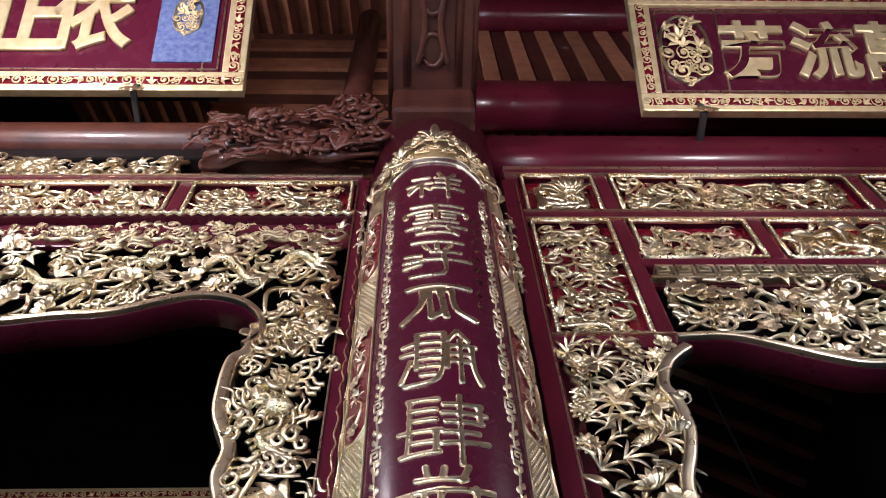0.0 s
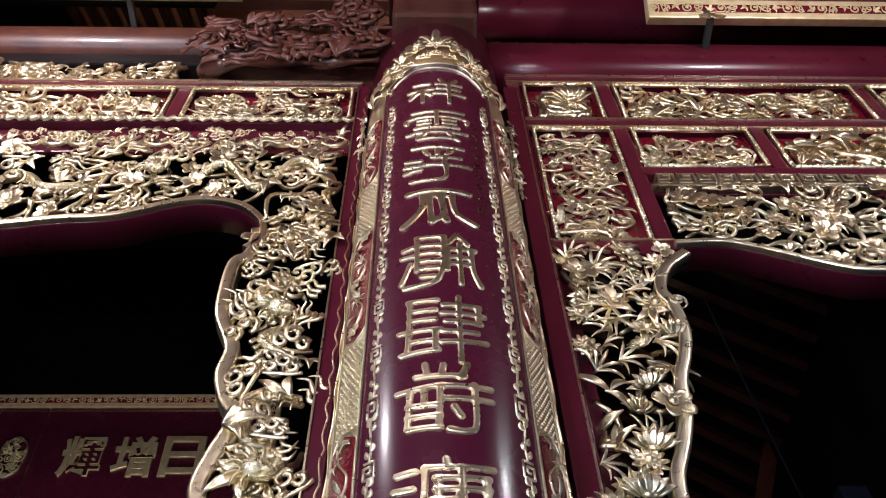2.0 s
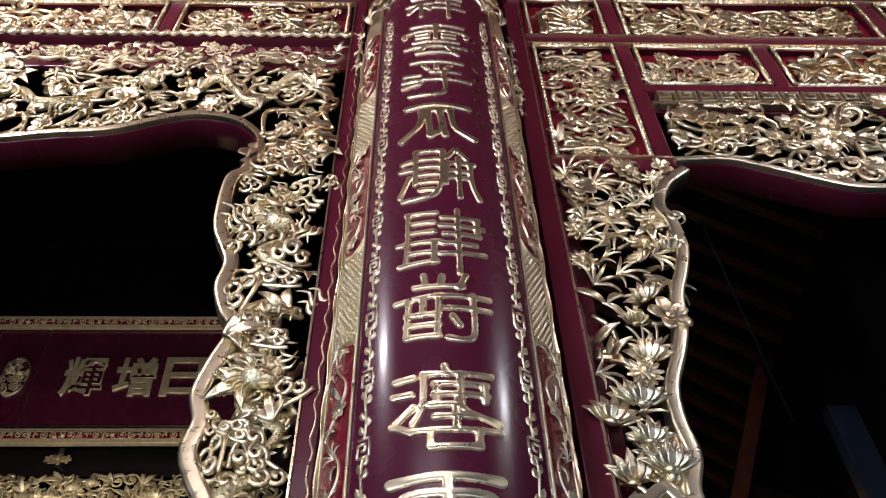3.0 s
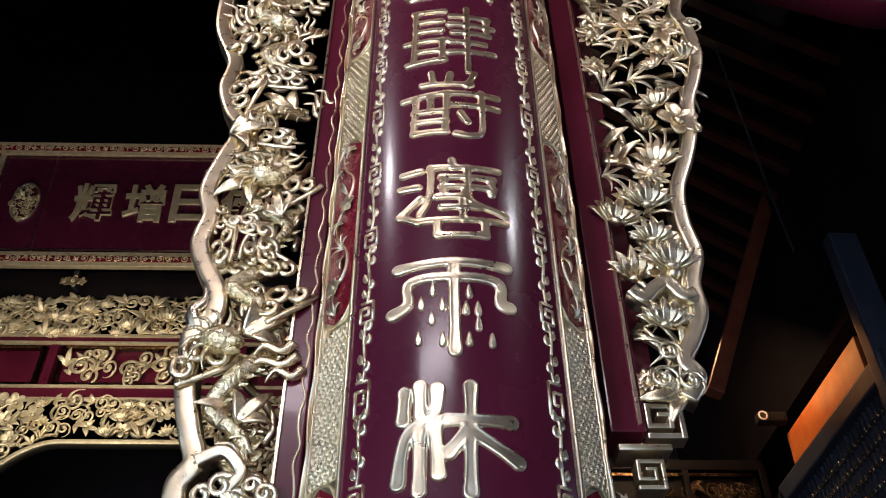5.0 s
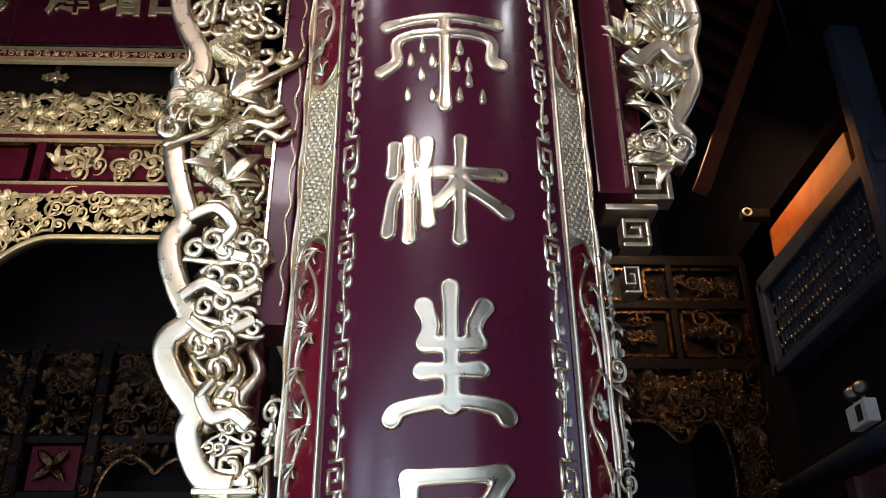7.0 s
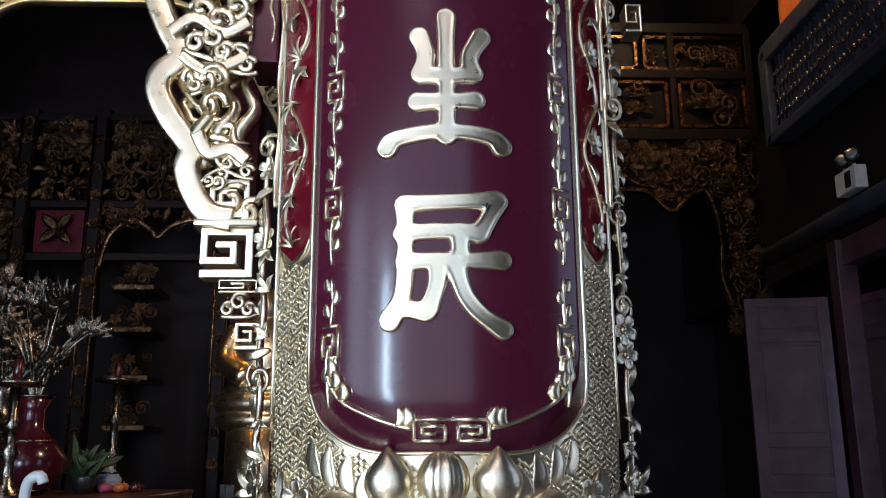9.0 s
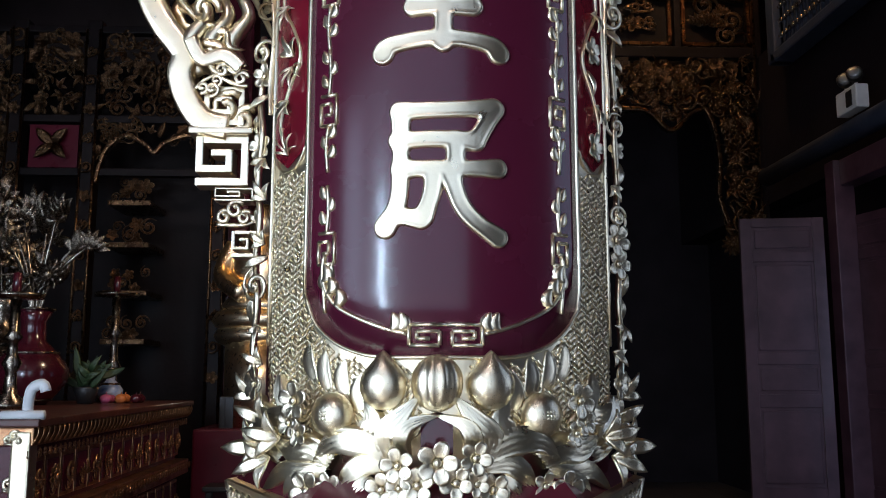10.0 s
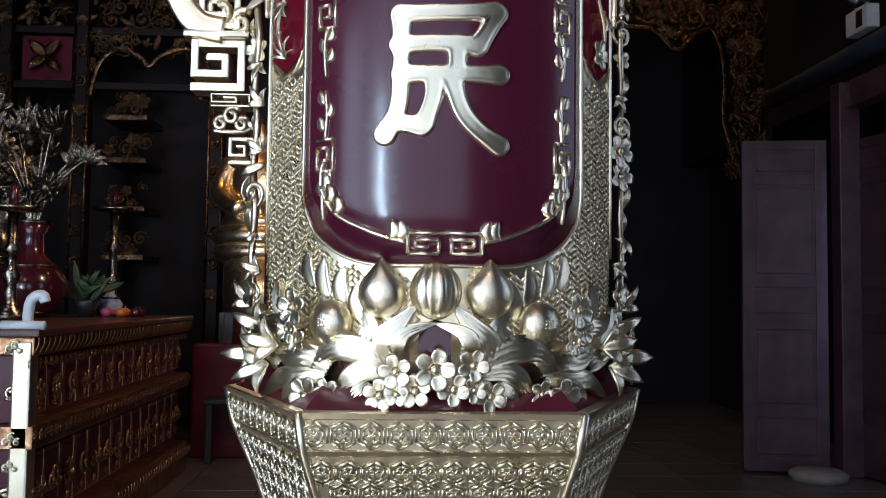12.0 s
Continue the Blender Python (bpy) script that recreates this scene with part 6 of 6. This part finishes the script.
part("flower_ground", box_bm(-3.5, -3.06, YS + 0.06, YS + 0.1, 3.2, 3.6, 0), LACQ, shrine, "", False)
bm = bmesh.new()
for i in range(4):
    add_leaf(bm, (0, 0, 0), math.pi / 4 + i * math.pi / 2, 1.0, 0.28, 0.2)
piece("four_petal_flower", mesh_of(bm, DIMGOLD, True, "four_petal_flower"), shrine, Matrix.Translation((-3.28, YS + 0.02, 3.41)) @ Matrix.Scale(0.2, 4))
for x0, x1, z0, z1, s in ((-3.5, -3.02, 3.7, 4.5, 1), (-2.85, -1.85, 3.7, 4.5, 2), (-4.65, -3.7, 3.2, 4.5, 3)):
    strew(shrine, LIBO, always, (x0, x1, z0 + 0.05, z1), 0.13, 0.09, INNER_KINDS, 80 + s, YS + 0.06)
strew(shrine, LIBO, lambda x, z: z > 3.10 + 0.38 * math.sqrt(max(0, 1 - ((x + 2.4) / 0.5) ** 2)) or abs(x + 2.4) > 0.5, (-2.86, -1.85, 3.1, 3.6), 0.12, 0.075, INNER_KINDS, 85, YS + 0.06)
part("niche_edge", ribbon(bmesh.new(), [(-2.88, 3.05), (-2.80, 3.35), (-2.62, 3.50), (-2.45, 3.42), (-2.36, 3.34), (-2.25, 3.44), (-2.0, 3.50), (-1.86, 3.3)], 0.02, YS, YS + 0.06, 60), DIMGOLD, shrine)
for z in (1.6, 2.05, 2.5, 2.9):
    part("shelf", box_bm(-2.85, -2.45, YS + 0.3, YS + 0.85, z, z + 0.05, 0.006), DIMGOLD, shrine, "dimmed gilt shelf", False)
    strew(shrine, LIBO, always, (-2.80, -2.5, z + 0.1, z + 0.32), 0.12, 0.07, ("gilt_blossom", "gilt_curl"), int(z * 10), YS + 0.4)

bm = bmesh.new()
sx, sy = -1.27, 7.9
for z, r in ((1.65, 0.40), (1.78, 0.42), (1.9, 0.34)):
    add_ball(bm, (sx, sy, z), r, 1, 0.8, 0.35, 16, 8)
add_ball(bm, (sx, sy, 2.2), 0.30, 0.95, 0.75, 1.15, 16, 10)
add_ball(bm, (sx, sy, 2.62), 0.14, 0.9, 0.9, 1.2, 12, 8)
for s in (-1, 1):
    add_tube(bm, smooth_path([(sx + s * 0.24, sy, 2.42), (sx + s * 0.32, sy - 0.08, 2.15), (sx + s * 0.1, sy - 0.3, 1.98)], 10), 0.085, 8)
add_tube(bm, [(sx, sy, 0.9), (sx, sy, 1.6)], 0.30, 14)
statue = tagged(part("gilded_statue", bm, GOLD, None), "plain gilded seated figure glowing amber in lamplight", "statue")
stand = thing("statue_stand", "dark wooden stand under the gilded figure", "stand")
part("block", box_bm(sx - 0.45, sx + 0.45, sy - 0.4, sy + 0.4, 0, 0.9, 0.02), LACQ, stand, "", False)

# ---- altar table ----
altar = thing("altar_table", "long red and gold altar table with carved panels in tiers", "altar table")
AX, AY0, AY1 = -1.66, 4.3, 7.0


def tier(name, over, z0, z1, mat, bevel=0.008):
    part(name, box_bm(-3.3 - over, AX + over, AY0 - over, AY1 + over, z0, z1, bevel), mat, altar, "", False)


tier("top_board", 0.05, 1.10, 1.135, BROWN)
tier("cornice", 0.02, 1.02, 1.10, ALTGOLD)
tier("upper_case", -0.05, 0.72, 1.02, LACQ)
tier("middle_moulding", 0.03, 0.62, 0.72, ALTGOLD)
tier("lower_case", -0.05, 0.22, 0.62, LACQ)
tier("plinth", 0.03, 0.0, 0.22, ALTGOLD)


def side_pose(y, z, s, spin=0.0, off=0.0):
    return Matrix.Translation((AX + off, y, z)) @ Matrix.Rotation(math.pi / 2, 4, "Z") @ Matrix.Rotation(spin, 4, "Y") @ Matrix.Scale(s, 4)


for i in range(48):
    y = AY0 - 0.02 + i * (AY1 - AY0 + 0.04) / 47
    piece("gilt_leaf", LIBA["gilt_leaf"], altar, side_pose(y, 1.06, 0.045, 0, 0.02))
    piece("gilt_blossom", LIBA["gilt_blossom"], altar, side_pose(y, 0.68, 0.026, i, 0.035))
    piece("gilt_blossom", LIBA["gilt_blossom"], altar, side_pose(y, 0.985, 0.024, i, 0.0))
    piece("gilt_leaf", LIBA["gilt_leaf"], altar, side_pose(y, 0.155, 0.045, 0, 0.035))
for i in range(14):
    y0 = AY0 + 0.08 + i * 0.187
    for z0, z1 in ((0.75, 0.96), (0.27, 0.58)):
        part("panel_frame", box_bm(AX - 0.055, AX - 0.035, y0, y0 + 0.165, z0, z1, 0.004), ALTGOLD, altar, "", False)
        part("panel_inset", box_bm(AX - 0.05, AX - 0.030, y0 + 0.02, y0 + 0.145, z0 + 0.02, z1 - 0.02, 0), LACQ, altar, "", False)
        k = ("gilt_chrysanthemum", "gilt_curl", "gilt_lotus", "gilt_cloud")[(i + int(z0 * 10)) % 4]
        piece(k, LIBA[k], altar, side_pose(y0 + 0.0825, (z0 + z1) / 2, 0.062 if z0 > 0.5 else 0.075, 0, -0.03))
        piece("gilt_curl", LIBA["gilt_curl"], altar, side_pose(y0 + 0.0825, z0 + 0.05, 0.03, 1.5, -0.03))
# carved front of the altar, in paler gilding for the daylight on it
for i in range(7):
    x = AX - 0.06 - i * 0.2
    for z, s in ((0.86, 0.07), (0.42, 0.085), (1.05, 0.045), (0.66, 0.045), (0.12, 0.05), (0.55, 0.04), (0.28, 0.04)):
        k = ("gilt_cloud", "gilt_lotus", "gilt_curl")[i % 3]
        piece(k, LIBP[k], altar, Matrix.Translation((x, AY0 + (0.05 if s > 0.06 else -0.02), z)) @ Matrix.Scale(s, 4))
part("corner_post", box_bm(AX - 0.07, AX + 0.01, AY0 - 0.03, AY0 + 0.06, 0.2, 1.08, 0.01), PALE, altar, "corner post in gilding paled for daylight", False)
# The scroll's white is daylight put into its colour.
bm = bmesh.new()
add_tube(bm, smooth_path([(AX - 0.02, AY0 + 0.02, 1.13), (AX - 0.02, AY0, 1.18), (AX + 0.0, AY0 - 0.02, 1.26), (AX + 0.045, AY0 - 0.02, 1.28), (AX + 0.06, AY0 - 0.02, 1.25)], 16), 0.024, 8)
add_tube(bm, [(AX - 0.12, AY0 - 0.02, 1.15), (AX + 0.06, AY0 - 0.02, 1.15)], 0.02, 8)
part("corner_scroll", bm, WHITE, altar, "corner scroll whitened for the daylight on it")


# ---- things on the altar ----
def lathe(profile, seg=18):
    bm = bmesh.new()
    rings = [[bm.verts.new((r * math.cos(a), r * math.sin(a), z)) for a in np.linspace(0, math.tau, seg, endpoint=False)] for r, z in profile]
    for a, b in zip(rings, rings[1:]):
        for i in range(seg):
            bm.faces.new((a[i], a[(i + 1) % seg], b[(i + 1) % seg], b[i]))
    bm.faces.new(rings[0][::-1])
    bm.faces.new(rings[-1])
    return bm


TOP = 1.135


def vase(x, y, s, mat, label, flowers):
    th = thing("flower_vase", label, "vase", "vases on the altar")
    th.matrix_basis = Matrix.Translation((x, y, TOP))
    part("body", lathe([(0.10 * s, 0), (0.13 * s, 0.03 * s), (0.22 * s, 0.14 * s), (0.23 * s, 0.22 * s), (0.16 * s, 0.32 * s), (0.08 * s, 0.40 * s), (0.075 * s, 0.52 * s), (0.12 * s, 0.60 * s)]), mat, th)
    for z, r in ((0.03, 0.135), (0.325, 0.165), (0.60, 0.125)):
        part("rim", lathe([(r * s, z * s - 0.008), (r * s * 1.04, z * s), (r * s, z * s + 0.008)]), PEWTER, th, "tarnished metal rim")
    rng = random.Random(int(x * 100))
    for i in range(flowers):
        bm = bmesh.new()
        end = Vector((rng.uniform(-0.35, 0.35) * s, rng.uniform(-0.2, 0.2) * s, rng.uniform(0.75, 1.25) * s))
        add_tube(bm, smooth_path([(0, 0, 0.45 * s), (end.x * 0.3, end.y * 0.3, 0.8 * s), end], 8), 0.009, 5)
        part("stem", bm, PEWTER, th)
        k = ("gilt_lotus", "gilt_chrysanthemum", "gilt_leaf_spray", "gilt_leaf")[i % 4]
        piece(k, LIBX[k], th, Matrix.Translation(end) @ Euler((rng.uniform(-0.4, 0.4), rng.uniform(-0.6, 0.6), rng.uniform(-1, 1))).to_matrix().to_4x4() @ Matrix.Scale(rng.uniform(0.10, 0.17) * s, 4))
    return th


LIBX = motif_lib(PEWTER)
vase(-2.42, 6.1, 1.0, RED, "red glazed vase with tarnished metal lotus stems on the altar", 12)
vase(-2.80, 6.5, 1.2, PEWTER, "tarnished brass vase full of metal lotus flowers on the altar", 16)
vase(-3.0, 5.6, 0.9, PEWTER, "tarnished brass vase full of metal lotus flowers on the altar", 12)
vase(-2.08, 6.6, 0.38, CHINA, "small blue and white porcelain vase on the altar", 0)


def candlestick(x, y, h):
    th = thing("candlestick", "tall tarnished brass candlestick with a drip tray on the altar", "candlestick", "candlesticks on the altar")
    th.matrix_basis = Matrix.Translation((x, y, TOP))
    part("stem", lathe([(0.10, 0), (0.10, 0.03), (0.04, 0.08), (0.03, 0.2), (0.055, 0.25), (0.03, 0.3), (0.025, h * 0.6), (0.05, h * 0.64), (0.025, h * 0.7), (0.03, h)]), PEWTER, th)
    tray = part("drip_tray", lathe([(0.02, h - 0.01), (0.15, h), (0.16, h + 0.025), (0.14, h + 0.02)]), PEWTER, th)
    part("candle", lathe([(0.025, h + 0.01), (0.025, h + 0.14), (0.01, h + 0.15)], 10), RED, tray, "red wax candle")


candlestick(-2.28, 5.5, 0.62)
candlestick(-2.15, 6.85, 0.75)
plant = thing("potted_plant", "small green leafy plant in a dark pot on the altar", "plant")
plant.matrix_basis = Matrix.Translation((-2.14, 6.3, TOP))
part("pot", lathe([(0.05, 0), (0.08, 0.1), (0.075, 0.11)]), BLACK, plant)
bm = bmesh.new()
rng = random.Random(4)
for i in range(26):
    a = rng.uniform(0, math.tau)
    add_leaf(bm, (rng.uniform(-0.06, 0.06), rng.uniform(-0.06, 0.06), 0.1 + rng.uniform(0, 0.1)), rng.uniform(0.3, 2.8), rng.uniform(0.1, 0.18), 0.03, rng.uniform(-0.5, 0.5))
part("foliage", bm, GREEN, plant)
for i in range(6):
    bm = bmesh.new()
    add_ball(bm, (0, 0, 0.03), 0.04, 1, 1, 0.8, 10, 7)
    add_tube(bm, [(0, 0, 0.05), (0.005, 0, 0.075)], 0.004, 5)
    fruit_ob = tagged(part("offering_fruit", bm, (RED, ORANGE, PINK)[i % 3], None), "small ripe fruit offered on the altar table", "fruit", "offerings")
    fruit_ob.matrix_basis = Matrix.Translation((-1.86 - 0.10 * (i % 3), 6.45 + 0.09 * (i // 3), TOP - 0.002))
chair = thing("chair", "dark wooden chair standing beside the altar", "chair")
for dx in (0, 0.4):
    for dy in (0, 0.4):
        part("leg", box_bm(-1.55 + dx, -1.50 + dx, 7.25 + dy, 7.30 + dy, 0, 1.15 if dy else 0.45, 0.008), BLACK, chair, "", False)
part("seat", box_bm(-1.57, -1.08, 7.23, 7.72, 0.45, 0.49, 0.01), BLACK, chair, "", False)
part("backrest", box_bm(-1.52, -1.12, 7.655, 7.685, 0.65, 1.15, 0.01), BLACK, chair, "", False)

# ---- east side: window, ledge, emergency lamp, doors ----
XE = 3.4
win = thing("lattice_window", "blue-grey framed lattice window with an orange varnished board above", "window", "", "structure")
part("orange_board", box_bm(XE - 0.02, XE + 0.1, 6.03, 7.68, 5.22, 5.53, 0.01), ORANGE, win, "orange varnished board", False)
part("window_frame", box_bm(XE - 0.10, XE + 0.1, 5.6, 8.0, 4.97, 5.15, 0.02), SLATE, win, "", False)
part("window_frame", box_bm(XE - 0.10, XE + 0.1, 5.6, 8.0, 4.16, 4.26, 0.02), SLATE, win, "", False)
part("window_frame", box_bm(XE - 0.10, XE + 0.1, 7.9, 8.05, 4.16, 5.1, 0.02), SLATE, win, "", False)
part("window_frame", box_bm(XE - 0.14, XE + 0.1, 5.64, 5.78, 4.1, 6.3, 0.02), SLATE, win, "blue-grey painted upright", False)
for i in range(26):
    y = 5.95 + i * 0.078
    part("lattice_bar", box_bm(XE - 0.03, XE + 0.0, y, y + 0.028, 4.26, 4.97, 0.004), SLATE, win, "", False)
for j in range(4):
    part("lattice_bar", box_bm(XE - 0.034, XE - 0.004, 5.9, 7.9, 4.38 + j * 0.14, 4.405 + j * 0.14, 0.004), SLATE, win, "", False)
bm = bmesh.new()
for i in range(26):
    for j in range(4):
        add_ball(bm, (XE - 0.045, 5.964 + i * 0.078, 4.3925 + j * 0.14), 0.018, 1, 1, 1.3, 6, 4)
tagged(part("lattice_bead", bm, PEWTER, win), "", "", "", "stuff")
led = thing("wall_ledge", "rounded grey wooden ledge along the side wall", "ledge", "", "structure")
bm = bmesh.new()
add_tube(bm, [(XE - 0.06, 4.8, 3.16), (XE - 0.06, 8.3, 3.16)], 0.085, 14)
part("round_rail", bm, SLATE, led)
el = thing("emergency_lamp", "white twin-head emergency lamp box on the wall ledge", "emergency lamp")
part("box", box_bm(XE - 0.16, XE - 0.06, 6.45, 6.75, 3.27, 3.45, 0.012), WHITE, el, "white plastic box", False)
part("label_plate", box_bm(XE - 0.166, XE - 0.158, 6.51, 6.59, 3.30, 3.42, 0), BLACK, el, "", False)
for y in (6.55, 6.69):
    hd = part("lamp_head", lathe([(0.02, 0), (0.055, 0.02), (0.06, 0.07), (0.055, 0.075)], 16), BLACK, el)
    hd.matrix_basis = Matrix.Translation((XE - 0.10, y, 3.52)) @ Euler((radians(70), 0, radians(-35))).to_matrix().to_4x4()
    ln = part("lens", lathe([(0.05, 0.0765), (0.035, 0.086), (0.01, 0.09)], 16), GLASSY, hd, "clear lamp lens")
    part("neck", box_bm(XE - 0.11, XE - 0.09, y - 0.01, y + 0.01, 3.44, 3.52, 0), WHITE, el, "", False)
cm = thing("security_camera", "small dark wall camera with a pale ring", "camera")
part("housing", box_bm(XE - 0.28, XE, 7.58, 7.70, 5.63, 5.73, 0.02), BLACK, cm, "", False)
bm = bmesh.new()
add_tube(bm, [(XE - 0.24 + 0.04 * math.cos(a), 7.57, 5.68 + 0.04 * math.sin(a)) for a in np.linspace(0, math.tau, 15)], 0.010, 6)
part("lens_ring", bm, WHITE, cm)


def panel_door(name, w, h, pose_m, label, group):
    th = thing(name, label, "door", group)
    th.matrix_basis = pose_m
    leaf = part("leaf", box_bm(0, w, 0, 0.04, 0.0, h, 0.004), DOORWOOD, th, "", False)
    for x in (0.0, w - 0.085):
        part("stile", box_bm(x, x + 0.085, -0.014, 0.0, 0.0, h, 0.004), DOORWOOD, leaf, "", False)
    zs = (0.0, 0.10, 0.40, 0.48, 1.06, 1.16, 1.38, 1.46, 2.16, 2.24, h - 0.07, h)
    for a, b in zip(zs[::2], zs[1::2]):
        part("cross_rail", box_bm(0.085, w - 0.085, -0.012, 0.0, a, b, 0.004), DOORWOOD, leaf, "", False)
    for a, b in zip(zs[1::2], zs[2::2]):
        part("door_panel", box_bm(0.105, w - 0.105, -0.008, 0.0, a + 0.025, b - 0.025, 0.006), DOORWOOD, leaf, "", False)
    return th


panel_door("panelled_door", 0.62, 2.50, Matrix.Translation((2.53, 6.98, 0.02)) @ Matrix.Rotation(radians(-10), 4, "Z"), "tall red-brown panelled wooden door leaf standing open", "door leaves")
panel_door("panelled_door", 0.62, 2.50, Matrix.Translation((3.34, 6.9, 0.02)) @ Matrix.Rotation(radians(-80), 4, "Z"), "tall red-brown panelled wooden door leaf folded against the wall", "door leaves")
df = thing("door_frame", "dark red wooden door frame post and lintel", "door frame", "", "structure")
part("post", box_bm(3.20, 3.36, 6.78, 6.92, 0, 2.95, 0.01), DOORWOOD, df, "", False)
part("lintel", box_bm(3.25, 3.40, 4.6, 6.9, 2.75, 2.95, 0.01), DOORWOOD, df, "", False)
pd = thing("door_pivot_stone", "round grey stone pivot block under the door leaf", "pivot stone")
piv = part("block", lathe([(0.2, 0), (0.21, 0.05), (0.17, 0.075)], 18), STONE, pd)
piv.matrix_basis = Matrix.Translation((2.98, 6.72, 0.0))
cb = thing("hanging_cable", "thin dark cable hanging slack under the roof", "cable")
bm = bmesh.new()
add_tube(bm, smooth_path([(2.6, 5.2, 8.2), (3.2, 6.2, 7.4), (3.7, 7.0, 6.9)], 16), 0.012, 5)
part("wire", bm, SLATE, cb)
rb = tagged(part("roof_strut", box_bm(-0.07, 0.07, -0.07, 0.07, -1.3, 1.3, 0.01, Matrix.Translation((3.05, 7.0, 6.75)) @ Euler((0.0, radians(24), 0)).to_matrix().to_4x4()), STRUT, None, "", False), "reddish slanting wooden strut under the side roof", "strut")
side = thing("side_roof", "dark underside of the side roof with brown rafters", "roof", "", "structure")
for i in range(12):
    part("rafter", box_bm(-0.04, 0.04, -0.05, 0.05, -2.2, 2.2, 0, Matrix.Translation((3.0, 5.0 + i * 0.34, 8.2)) @ Euler((0, radians(-52), 0)).to_matrix().to_4x4()), BROWN, side, "", False)

# ---- floor tiles, last ----
floor = tagged(part("floor", box_bm(-8, 4.2, -4.2, 11.8, -0.32, -0.012, 0), STONE, None, "", False), "dark polished square floor tiles of the hall", "floor", "", "structure")
me = mesh_of(box_bm(-0.247, 0.247, -0.247, 0.247, -0.012, 0.0, 0.003), FLOOR, False, "floor_tile")
n = 0
for i in range(24):
    for j in range(32):
        x, y = -7.75 + i * 0.5, -3.9 + j * 0.5
        if -3.8 < x < 3.9 and 2.6 < y < 10.9 and n < 300:
            n += 1
            piece("floor_tile", me, floor, Matrix.Translation((x, y, 0)))
bm = bmesh.new()
for i in range(24):
    for j in range(32):
        x, y = -7.75 + i * 0.5, -3.9 + j * 0.5
        if not (-3.8 < x < 3.9 and 2.6 < y < 10.9):
            add_box(bm, x - 0.247, x + 0.247, y - 0.247, y + 0.247, -0.012, 0.0)
tagged(part("outer_tiles", bm, FLOOR, floor, "", False), "", "", "", "stuff")
